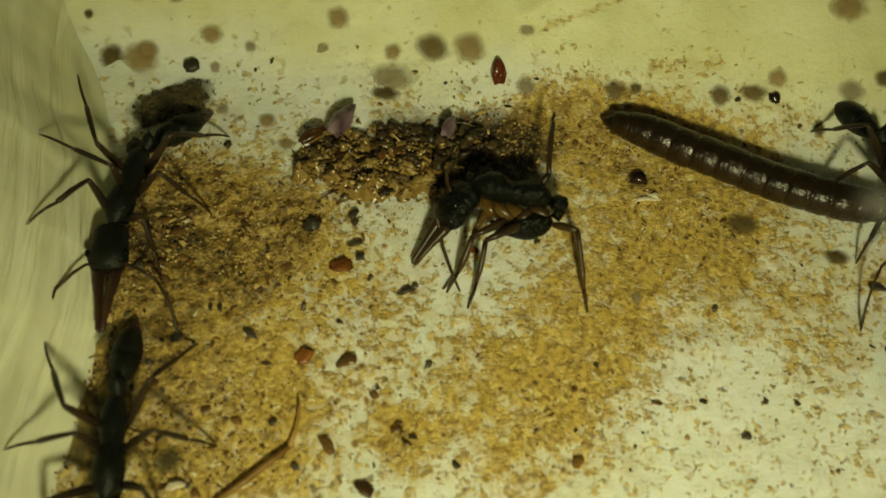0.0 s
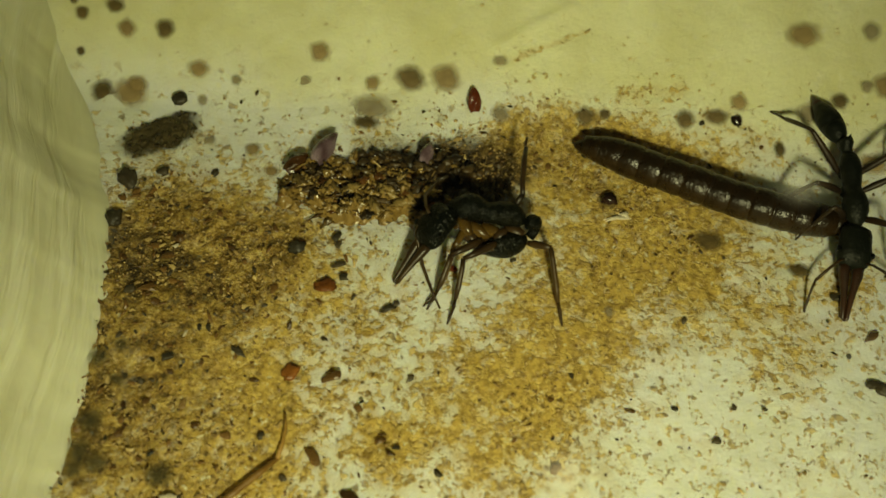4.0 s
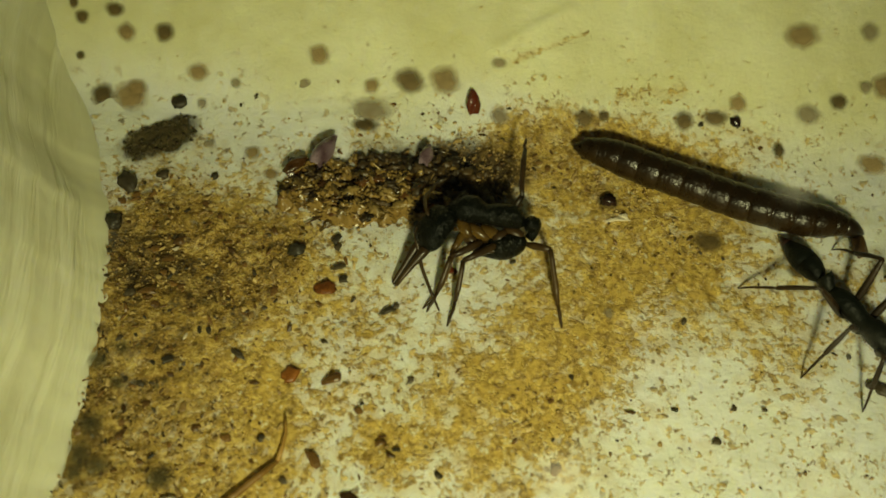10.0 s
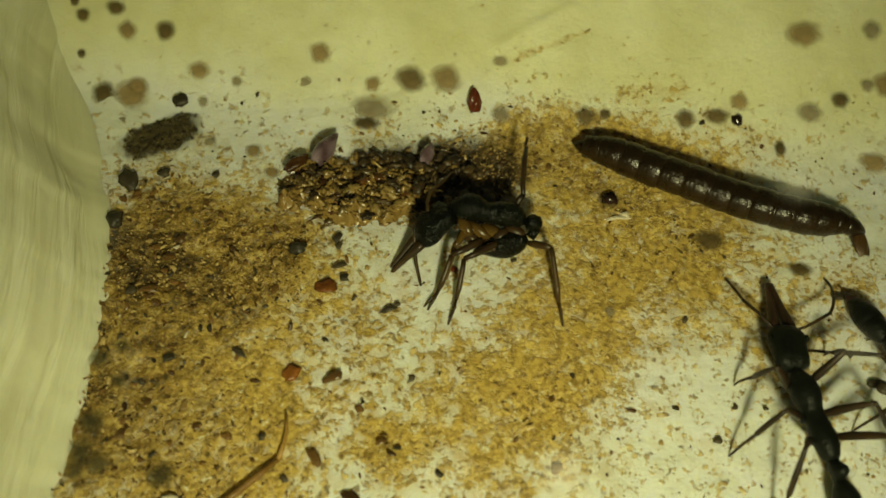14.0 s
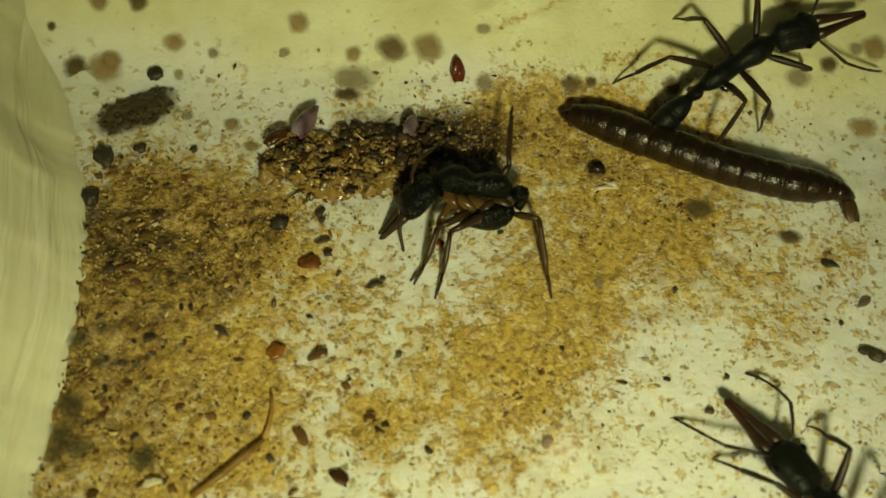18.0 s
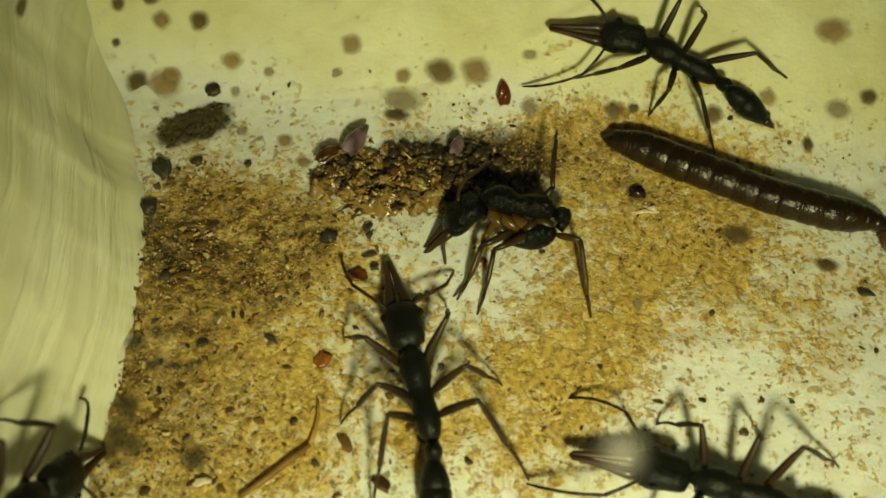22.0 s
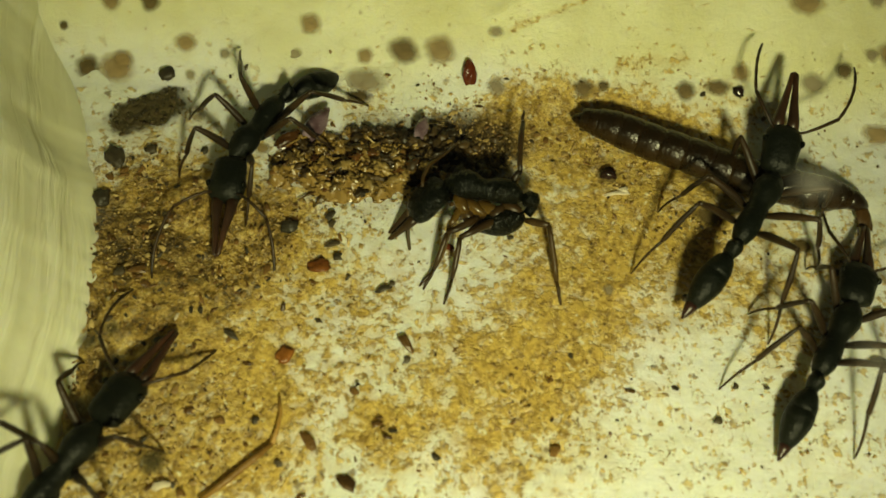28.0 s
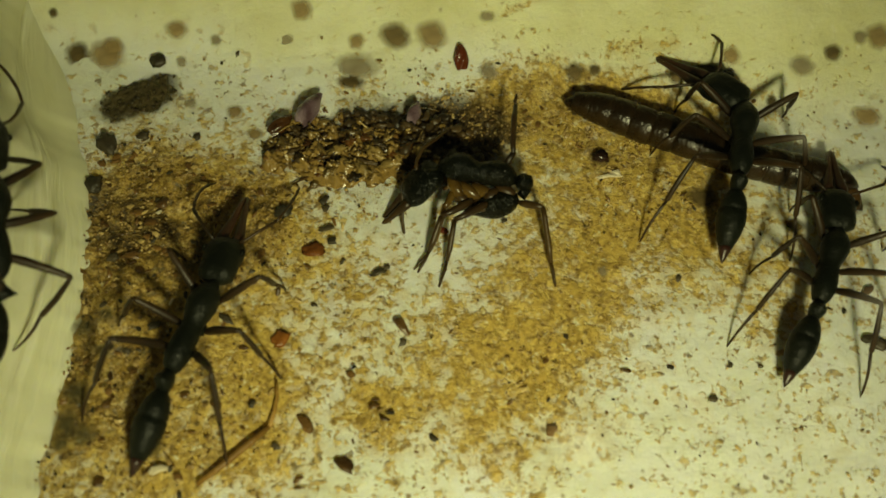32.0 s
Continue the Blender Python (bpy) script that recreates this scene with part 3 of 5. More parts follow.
def husk(length, width, curl):
    """A leaf-shaped piece of shed skin, pointed at one end and rolled up along its length."""
    v, f = [], []
    nu, nw = 18, 12
    for s in (0.0, 0.05):
        for i in range(nu + 1):
            u = i / nu
            half = width * math.sin(math.pi * min(1.0, 0.12 + 0.88 * u)) ** 0.7 * (1 - 0.25 * u)
            for k in range(nw + 1):
                a = (k / nw - 0.5) * curl
                rag = 1 + 0.10 * noise.noise(Vector((u * 5, k * 0.7, length)))
                r = half / 1.2 * rag + s
                v.append((length * (2 * u - 1), math.sin(a) * r, (math.cos(a) - 0.6) * r + 0.25 * math.sin(2.2 * u) + 0.04 * math.sin(9 * u + k)))
    w, n = nw + 1, (nu + 1) * (nw + 1)
    for i in range(nu):
        for k in range(nw):
            a = i * w + k
            f += [(a, a + 1, a + w + 1, a + w), (n + a, n + a + w, n + a + w + 1, n + a + 1)]
        f += [(i * w, i * w + w, n + i * w + w, n + i * w), (i * w + nw, n + i * w + nw, n + i * w + w + nw, i * w + w + nw)]
    return v, f


# x, y, radius, width against height
SPOTS_DARK = (
    (-15.41, 11.88, 0.62, 1),
    (-18.68, 8.92, 0.72, 0.9),
    (-1.91, 9.49, 0.78, 1.1),
    (-19.97, 12.68, 0.41, 1.1),
    (7.60, 7.70, 0.56, 1),
    (13.03, 7.54, 0.59, 1),
    (14.74, 7.68, 0.49, 1.6),
    (8.68, 7.79, 0.34, 1),
    (18.14, 6.11, 0.49, 0.8),
    (-20.00, 10.87, 0.28, 1),
    (-20.45, 13.33, 0.37, 0.8),
    (21.41, 8.38, 0.49, 1.2),
    (-18.15, 12.97, 0.47, 1.3),
    (17.86, -1.27, 0.51, 1.3),
    (13.51, 0.34, 0.64, 1.5),
    (8.64, 2.63, 0.53, 1.1),
    (-4.32, 7.34, 0.43, 1.9),
)
SPOTS_MOULD = (
    (-15.83, -6.84, 0.57, 1.0),
    (-15.55, -9.91, 0.62, 1.1),
    (-15.74, -11.28, 0.66, 0.9),
    (-14.90, -11.85, 0.54, 1.1),
    (-15.79, -12.16, 0.48, 1.0),
    (-12.17, -12.32, 0.65, 1.1),
    (-14.74, -7.95, 0.38, 1.2),
    (-14.87, -6.19, 0.39, 1.1),
)
SPOTS_TAN = (
    (-6.91, 10.78, 0.65, 1),
    (0.01, 9.53, 0.84, 1.1),
    (-17.14, 8.82, 0.94, 1.1),
    (-13.50, 10.00, 0.56, 1.1),
    (-17.51, 11.93, 0.56, 1),
    (15.95, 8.36, 0.53, 1),
    (-10.22, 5.52, 0.45, 1.2),
    (-9.08, 4.10, 0.39, 1.2),
    (19.33, 11.40, 0.74, 1.4),
    (23.84, 9.05, 0.77, 1),
    (-5.77, 9.48, 0.28, 1),
    (-3.96, 9.33, 0.47, 1.1),
    (-16.84, 9.21, 0.62, 1.0),
    (23.18, 5.34, 0.68, 1.3),
)
SPOTS_GREY = (
    (-11.43, 9.49, 0.34, 1),
    (-7.76, 9.45, 0.40, 1.5),
    (-13.23, 8.47, 0.37, 0.8),
    (-12.54, 6.00, 0.37, 0.9),
    (3.02, 7.80, 0.53, 1),
    (2.96, 10.32, 0.34, 1.4),
    (22.83, 9.06, 0.40, 1.1),
    (23.00, 11.53, 0.59, 1),
    (7.99, -3.88, 0.36, 0.8),
    (-4.03, 8.12, 0.75, 1.8),
    (19.74, 7.81, 0.62, 1.3),
)
for spots, mat, word in ((SPOTS_DARK, SPOT_DARK, "dark brown"), (SPOTS_MOULD, SPOT_MOULD, "blurred olive-brown"), (SPOTS_TAN, SPOT_TAN, "tan"), (SPOTS_GREY, SPOT_GREY, "pale grey-brown")):
    for x, y, r, wide in spots:
        ob = tagged(new("dropping_spot", faded_disc("dropping_spot", r * 1.42, wide, mat)), f"{word} dried round dropping on the cream plaster", "dropping", "droppings on the plaster")
        lay(ob, x, y, 0, 0.09)

# one more on the side wall
wall_spot = tagged(new("dropping_spot", faded_disc("dropping_spot", 0.75, 0.8, SPOT_TAN)), "tan dried round dropping on the plaster side wall", "dropping", "droppings on the plaster")
wall_spot.matrix_basis = at_mm(wall_x(-9.79) - 6.27 / LEAN + 0.35, -9.79, 6.27, 0, 90 - math.degrees(math.atan2(1, LEAN)), 0)

high_spot = tagged(new("dropping_spot", faded_disc("dropping_spot", 1.2, 0.4, SPOT_DARK)), "dark brown narrow dropping smeared on the plaster side wall", "dropping", "droppings on the plaster")
high_spot.matrix_basis = at_mm(wall_x(8.0) - 6.7 / LEAN + 0.35, 8.0, 6.7, 0, 90 - math.degrees(math.atan2(1, LEAN)), 0)

# dark round pellets: x, y, radius
PELLETS = (
    (-14.41, 8.46, 0.53),
    (-16.38, 3.32, 0.68),
    (-14.67, 3.88, 0.36),
    (-11.99, 3.92, 0.24),
    (8.62, 2.78, 0.51),
    (15.83, 7.47, 0.37),
    (-13.72, -7.93, 0.23),
    (-16.60, 0.86, 0.57),
    (-7.33, -0.64, 0.45),
    (19.30, -5.96, 0.16),
    (-8.04, -10.41, 0.22),
    (20.48, -7.69, 0.42),
    (-15.05, -3.23, 0.30),
)
BEADS = ((8.62, 2.78), (15.83, 7.47))
for x, y, r in PELLETS:
    ob = simple("pellet", lump(r * 0.85, r * 0.72, r * 0.45, 0.5, 9, 14), BEAD if (x, y) in BEADS else DARK_CHIP, "glossy dark red-brown bead on the plaster" if (x, y) in BEADS else "dark rounded grit pellet lying on the plaster", "pellet", "dark pellets")
    lay(ob, x, y, random.uniform(0, 180), r * 0.3)

# flakes and chips: x, y, half length, half width, turn
RED_FLAKES = (
    (0.45, -1.63, 0.25, 0.20, 0),
)
CRUMBS = (
    (-5.80, -2.73, 0.50, 0.39, 20),
    (-7.03, -7.32, 0.44, 0.34, 60),
)
DARK_FLAKES = (
    (-5.21, -1.55, 0.48, 0.20, 20),
    (-4.92, -2.26, 0.25, 0.25, 0),
    (-5.37, 0.08, 0.46, 0.23, 60),
    (-5.31, -0.42, 0.28, 0.23, 0),
    (-2.70, -3.93, 0.44, 0.19, 20),
    (-2.30, -3.67, 0.22, 0.16, 60),
    (-9.57, -6.39, 0.47, 0.21, -40),
    (-12.69, -6.79, 0.34, 0.23, 30),
    (12.22, -10.31, 0.30, 0.18, -10),
    (-0.25, -11.98, 0.27, 0.17, -40),
    (-2.04, -10.88, 0.22, 0.12, 10),
    (11.62, -4.22, 0.22, 0.14, 60),
    (18.04, 1.67, 0.30, 0.15, -20),
    (20.02, -7.41, 0.58, 0.24, 10),
)
DARK_FLAKES_MORE = (
    (-7.90, 4.89, 0.42, 0.36, 30),
    (-10.27, 8.81, 0.22, 0.12, 70),
    (3.43, -1.07, 0.25, 0.14, 20),
    (19.53, -2.84, 0.51, 0.23, -20),
    (-12.13, -15.22, 0.48, 0.24, 10),
    (-8.26, -15.62, 0.34, 0.24, 60),
    (14.67, -8.76, 0.16, 0.10, 0),
    (-3.69, -8.75, 0.15, 0.10, 60),
    (10.49, -8.82, 0.21, 0.13, 0),
)
BROWN_CHIPS = (
    (8.47, -8.98, 0.28, 0.13, -15),
    (-5.65, -11.41, 0.59, 0.25, -50),
    (-2.80, -10.61, 0.32, 0.15, 30),
    (-2.33, -11.14, 0.25, 0.12, -30),
    (-3.91, -13.19, 0.59, 0.29, -40),
    (20.65, -4.89, 0.49, 0.27, 40),
    (-13.53, -1.27, 0.50, 0.22, 10),
    (-13.19, -0.26, 0.40, 0.25, 40),
    (-14.26, -3.15, 0.49, 0.22, 0),
    (4.94, -11.70, 0.35, 0.25, 40),
)
SLIVERS = (
    (8.98, 1.64, 0.94, 0.15, 8),
    (-11.65, -13.28, 0.44, 0.24, 10),
    (-13.25, -0.77, 0.20, 0.11, 30),
    (-12.05, -5.55, 0.24, 0.08, 70),
    (9.30, 1.82, 0.29, 0.21, 0),
)
FLAKES = (("r", RED_FLAKES), ("o", CRUMBS), ("d", DARK_FLAKES), ("d", DARK_FLAKES_MORE), ("b", BROWN_CHIPS), ("p", SLIVERS))
FLAKE_LOOK = {
    "r": (RED_CHIP, "red_flake", "shiny dark red insect shell flake on the plaster"),
    "o": (ORANGE_CHIP, "orange_crumb", "rusty orange food crumb on the dirty floor"),
    "d": (DARK_CHIP, "dark_flake", "small dark brown debris flake on the floor"),
    "b": (CHIP, "brown_chip", "brown broken husk chip on the floor"),
    "p": (PALE, "pale_sliver", "pale cream sliver lying on the dirt"),
}
for kind, x, y, a, b, turn in ((kind, *row) for kind, rows in FLAKES for row in rows):
    mat, name, label = FLAKE_LOOK[kind]
    piece = lump(a, b, b * 0.3, 0.55, 7, 12) if kind == "o" else shard(a, b, min(0.12, b * 0.35), random.choice((8, 9, 10, 11)), random.uniform(0.1, 0.35))
    ob = simple(name, piece, mat, label, "debris", "loose debris flakes", kind == "o")
    lay(ob, x, y, turn, 0.1 if kind == "o" else 0.16, random.uniform(-14, 14))

lay(simple("shell_flake", husk(0.85, 0.6, 2.2), SKIN, "thin brown shell flake under the mealworm's head", "debris", "loose debris flakes"), 21.1, 0.3, 100, 0.3, 10)

lay(simple("red_flake", husk(0.66, 0.5, 2.4), RED_CHIP, "shiny dark red insect shell flake on the plaster", "debris", "loose debris flakes"), 1.55, 8.40, 96, 0.25, 8)
lay(simple("husk_shard", husk(0.75, 0.52, 2.2), RED_SCRAP, "dark red-brown husk shard at the end of the debris heap", "husk", "husk shards"), -7.75, 4.3, 48, 0.55, 22)

# the chip that a passing leg kicks along
kicked_chip = simple("kicked_chip", shard(0.62, 0.30, 0.10, 8, 0.3), CHIP, "brown husk chip kicked along by an ant's leg", "debris", "", False)


for x, y, a, b, curl, turn, tip in ((-6.28, 5.2, 1.05, 0.62, 3.8, 68, 55), (-0.97, 4.95, 0.62, 0.42, 3.4, 82, 40)):
    lay(simple("husk_shard", husk(a, b, curl), HUSK, "curled mauve translucent husk shard on the debris heap", "husk", "husk shards"), x, y, turn, 0.75, tip)


# ---- debris heap under the back slope ----
def debris_heap():
    heap = tagged(new("debris_heap"), "heap of damp brown chewed food scraps by the back slope", "debris heap")
    heap.location = (-2.75 * MM, 3.35 * MM, 0)
    rng = random.Random(4)

    def top(x, y):
        """Height of the heap: ragged at its rim, lower towards its ends."""
        rag = 0.9 * noise.noise(Vector((x * 0.5, y * 0.4, 15))) + 0.6 * noise.noise(Vector((x * 1.6, y * 1.3, 4)))
        edge = max(0.0, min(1.0, (0.9 - (abs(x) / 6.1) ** 3 - (abs(y) / 2.5) ** 3 + rag * 0.75) * 1.5))
        lumpy = 0.5 * noise.noise(Vector((x * 0.8, y * 0.8, 5))) + 0.5 * noise.noise(Vector((x * 1.7, y * 2.2, 8))) + 0.34 * noise.noise(Vector((x * 3.6, y * 4.6, 3))) + 0.16 * noise.noise(Vector((x * 8, y * 9, 3)))
        return edge * (0.62 + lumpy)

    v, f = [], []
    nx, ny = 170, 76
    for j in range(ny):
        for i in range(nx):
            x, y = -6.1 + 12.2 * i / (nx - 1), -2.5 + 5.0 * j / (ny - 1)
            v.append((x, y, top(x, y) - 0.1))
    f = [(j * nx + i, j * nx + i + 1, (j + 1) * nx + i + 1, (j + 1) * nx + i) for j in range(ny - 1) for i in range(nx - 1)]
    soil = [face for face in f if v[face[0]][0] > 1.6 + 2.2 * noise.noise(Vector((v[face[0]][0] * 0.9, v[face[0]][1] * 0.9, 30))) - 0.5 * v[face[0]][1]]
    dark = set(soil)
    part("mound", mesh_of("mound", v, [face for face in f if face not in dark], WET), heap)
    part("soil", mesh_of("soil", v, soil, SOIL), heap, label="dark damp soil")
    kinds = []
    for mat in (WET, CHIP, SAND, WET, CHIP, WET):
        kinds.append(mesh_of("scrap", *shard(rng.uniform(0.35, 0.9), rng.uniform(0.04, 0.08), 0.04, 7, 0.12), mat, False))
        kinds.append(mesh_of("scrap", *shard(rng.uniform(0.15, 0.38), rng.uniform(0.08, 0.18), 0.05, 7, 0.25), mat, False))
        kinds.append(mesh_of("scrap", *lump(rng.uniform(0.08, 0.17), rng.uniform(0.06, 0.12), 0.08, 0.5, 5, 8), mat))
    # chewed lumps with deep gaps between them
    chunk = []
    for mat in (TAN_CHUNK, TAN_CHUNK, TAN_CHUNK, SOIL, RED_SCRAP, SOIL, GLASSY):
        for _ in range(2):
            chunk.append(mesh_of("chunk", *lump(rng.uniform(0.2, 0.55), rng.uniform(0.16, 0.36), rng.uniform(0.14, 0.24), 0.9, 11, 15), mat))
    for k in range(75):
        x, y = rng.uniform(-5.9, 2.6), max(-2.2, min(2.2, rng.gauss(-0.1, 1.2)))
        if top(x, y) < 0.1:
            continue
        part("chunk", rng.choice(chunk[:-2] if rng.random() < 0.9 else chunk), heap, at_mm(x, y, top(x, y) + rng.uniform(-0.22, -0.02), rng.gauss(0, 25), rng.gauss(0, 18), rng.gauss(0, 30)))
    for k in range(240):
        x, y = rng.uniform(-5.9, 5.9), max(-2.3, min(2.3, rng.gauss(0, 1.3)))
        if top(x, y) < 0.06:
            continue
        part("scrap", rng.choice(kinds), heap, at_mm(x, y, top(x, y) - 0.07, rng.gauss(0, 22), rng.gauss(0, 14), rng.gauss(0, 34)))
    black = [mesh_of("clod", *lump(rng.uniform(0.18, 0.42), rng.uniform(0.14, 0.3), 0.2, 0.6, 7, 10), SOIL) for _ in range(5)]
    for k in range(90):
        x, y = rng.choice(((rng.uniform(-1.8, 1.8), rng.uniform(1.0, 2.0)), (rng.uniform(1.4, 5.8), rng.uniform(-1.2, 1.9)), (rng.uniform(1.4, 5.8), rng.uniform(-1.2, 1.9))))
        part("clod", rng.choice(black), heap, at_mm(x, y, max(0.1, top(x, y)) - 0.02, rng.uniform(-30, 30), rng.uniform(-30, 30), rng.uniform(0, 360)), "dark soil clod")
    grains = []
    for k in range(1500):
        x, y = rng.uniform(-6.4, 6.2), rng.uniform(-2.6, 2.6)
        r = 0.025 + 0.09 * rng.random() ** 2
        if top(x, y) < 0.02 and rng.random() > 0.12:
            continue
        if x > 1.8 and rng.random() < 0.75:
            continue
        grains.append(moved(lump(r * 1.4, r * 0.7, r * 0.6, 0.5, 4, 6), Matrix.Translation((x, y, max(0.12, top(x, y)) - 0.06)) @ pose(0, 0, 0, rng.uniform(0, 90), rng.uniform(0, 90), 0)))
    tagged(part("crumbs", mesh_of("crumbs", *joined(*grains), WET), heap), kind="stuff")
    return heap


debris_heap()


def dirt_clump(x, y, turn):
    """A flat ragged cake of dirt with a soft stain round it."""
    clump = tagged(new("dirt_clump"), "dark elongated dirt clump stuck to the plaster", "dirt clump")
    v, f = [], []
    nx, ny = 84, 46

    def top(u, w):
        rag = 0.5 * noise.noise(Vector((u * 0.9, w * 0.9, 3))) + 0.35 * noise.noise(Vector((u * 2.4, w * 2.4, 9))) + 0.18 * noise.noise(Vector((u * 6, w * 6, 1)))
        notch = 0.25 * math.exp(-((u - 0.35) / 0.35) ** 2) * max(0.0, w)
        return 1.0 - (abs(u - 0.25 * w) / 2.05) ** 4 - (abs(w) / 1.12) ** 4 + 1.15 * rag - notch

    for j in range(ny):
        for i in range(nx):
            u, w = -2.6 + 5.2 * i / (nx - 1), -1.25 + 2.5 * j / (ny - 1)
            h = 0.15 * max(0.0, min(1.0, top(u, w) * 1.4)) * (0.8 + 0.9 * noise.noise(Vector((u * 2.2, w * 2.2, 14))) + 0.4 * noise.noise(Vector((u * 6, w * 6, 4))))
            v.append((u, w, h + (0.0 if top(u, w) > 0 else -0.3)))
    for j in range(ny - 1):
        for i in range(nx - 1):
            a = j * nx + i
            if max(v[k][2] for k in (a, a + 1, a + nx, a + nx + 1)) > -0.2:
                f.append((a, a + 1, a + nx + 1, a + nx))
    cake = mesh_of("dirt_body", v, f, CAKE)
    cake.attributes.new("fade", "FLOAT", "POINT").data.foreach_set("value", [max(0.0, min(1.0, 0.9 * top(u, w))) for u, w, h in ((x / MM, y / MM, 0) for x, y, z in (p.co for p in cake.vertices))])
    part("body", cake, clump)
    for dx, dy, r in ((-0.9, -0.1, 1.55), (1.0, 0.1, 1.4), (0.2, -0.3, 1.4)):
        part("stain", faded_disc("dirt_stain", r, 1.25, SPOT_MOULD), clump, at_mm(dx, dy, 0.06 + 0.01 * dx))
    rng = random.Random(8)
    grit = [mesh_of("grit", *lump(0.1, 0.08, 0.06, 0.4, 4, 7), m) for m in (SOIL, CLUMP, CLUMP, CLUMP)]
    for k in range(60):
        u, w = rng.uniform(-2.3, 2.3), rng.uniform(-1.0, 1.0)
        if top(u, w) > 0.05:
            part("grit", rng.choice(grit), clump, at_mm(u, w, 0.2 * min(1.0, top(u, w) * 1.4), 0, 0, rng.uniform(0, 360)))
    return lay(clump, x, y, turn, 0.05)


dirt_clump(-15.25, 6.3, 25)


def dried_leg():
    """A cast-off ant leg lying on the floor."""
    leg = tagged(new("dried_leg"), "dried orange-brown ant leg lying on the dirty floor", "insect leg")
    pts = ((-7.06, -9.36), (-6.96, -10.15), (-7.03, -10.79), (-7.20, -11.50), (-7.93, -12.16), (-8.80, -12.96), (-9.98, -13.94))
    part("shin", mesh_of("shin", *tube([(x, y, ground(x, y) + 0.24) for x, y in pts[:4]], (0.06, 0.085, 0.10, 0.11)), DRY_LEG), leg)
    part("thigh", mesh_of("thigh", *tube([(x, y, ground(x, y) + 0.22) for x, y in pts[3:]], (0.11, 0.16, 0.16, 0.11)), DRY_LEG), leg)
    return leg


dried_leg()


# ---- the mealworm ----
WORM_LINE = ((7.39, 5.48), (9.43, 4.73), (11.70, 3.70), (14.22, 2.63), (16.41, 1.76), (18.64, 1.18), (20.59, 0.77))


def mealworm():
    worm = tagged(new("mealworm"), "dead glossy dark brown mealworm lying by the back slope", "mealworm")
    pts = [Vector((x, y + 0.2, ground(x, y))) for x, y in WORM_LINE]

    def along(u):
        k = min(int(u * (len(pts) - 1)), len(pts) - 2)
        w = u * (len(pts) - 1) - k
        p0, p1, p2, p3 = pts[max(k - 1, 0)], pts[k], pts[k + 1], pts[min(k + 2, len(pts) - 1)]
        return 0.5 * (2 * p1 + (p2 - p0) * w + (2 * p0 - 5 * p1 + 4 * p2 - p3) * w * w + (3 * p1 - p0 - 3 * p2 + p3) * w ** 3)

    rings = 13
    for k in range(rings):
        a, b = along(k / rings), along((k + 1) / rings)
        mid = (k + 0.5) / rings
        r = 0.93 * (1 - 0.55 * max(0, (0.22 - mid) / 0.22) ** 1.6 - 0.42 * max(0, (mid - 0.86) / 0.14) ** 1.6)
        r2 = 0.93 * (1 - 0.55 * max(0, (0.22 - mid - 0.07) / 0.22) ** 1.6 - 0.42 * max(0, (mid + 0.07 - 0.86) / 0.14) ** 1.6)
        d = (b - a).length
        secs = [(-d * 0.5 - 0.1, r * 0.86, r * 0.84, 0), (-d * 0.5, r * 0.96, r * 0.94, 0), (-d * 0.4, r * 1.0, r * 0.98, 0), (d * 0.2, (r + r2) * 0.515, (r + r2) * 0.5, 0), (d * 0.42, r2 * 0.99, r2 * 0.97, 0), (d * 0.5, r2 * 0.97, r2 * 0.95, 0), (d * 0.52, r2 * 0.7, r2 * 0.7, 0)]
        c = (a + b) / 2
        c.z += 0.90 + 0.04 * math.sin(k * 1.7)
        turn = math.degrees(math.atan2(b.y - a.y, b.x - a.x))
        ring = part("segment", mesh_of("segment", *lathe(secs, 22), WORM), worm, at_mm(c.x, c.y, c.z, 6 * math.sin(k), math.degrees(-math.asin((b.z - a.z) / d)), turn))
        part("joint", mesh_of("joint", *lathe([(-0.1, r2 * 0.93, r2 * 0.92, 0), (0.12, r2 * 0.94, r2 * 0.93, 0)], 22), WORM_DARK), ring, at_mm(d * 0.5, 0, 0))
    a, b = along(0.0), along(0.04)
    part("tail_tip", mesh_of("tail_tip", *lathe([(0.25, 0.40, 0.39, 0), (0.0, 0.38, 0.37, 0), (-0.25, 0.30, 0.29, -0.02), (-0.45, 0.18, 0.17, -0.05), (-0.56, 0.05, 0.05, -0.08)], 16), WORM), worm, at_mm(a.x, a.y, a.z + 0.78, 0, 0, math.degrees(math.atan2(b.y - a.y, b.x - a.x))))
    a, b = along(0.97), along(1.0)
    part("head", mesh_of("worm_head", *lathe([(-0.5, 0.45, 0.45, 0), (-0.2, 0.52, 0.5, 0), (0.25, 0.44, 0.4, -0.08), (0.6, 0.26, 0.22, -0.16), (0.78, 0.08, 0.07, -0.2)], 16), WORM_DARK), worm, at_mm(b.x + 0.15, b.y - 0.05, b.z + 0.85, 0, 8, math.degrees(math.atan2(b.y - a.y, b.x - a.x))))
    v, f = [], []
    nu, nw = 24, 9
    for i in range(nu + 1):
        u = 0.16 + 0.40 * i / nu
        p, q = along(u), along(u + 0.01)
        side = Vector((-(q.y - p.y), q.x - p.x, 0)).normalized()
        wide = 0.12 + 0.42 * math.sin(math.pi * i / nu) ** 0.6 + 0.14 * noise.noise(Vector((u * 14, 2, 5)))
        for k in range(nw):
            w = k / (nw - 1)
            out = p + side * (0.60 + wide * w)
            v.append((out.x, out.y, p.z + 1.50 - 0.9 * w ** 1.4 + 0.07 * noise.noise(Vector((u * 30, w * 3, 8)))))
    n = len(v)
    v += [(x, y, z - 0.05) for x, y, z in v]
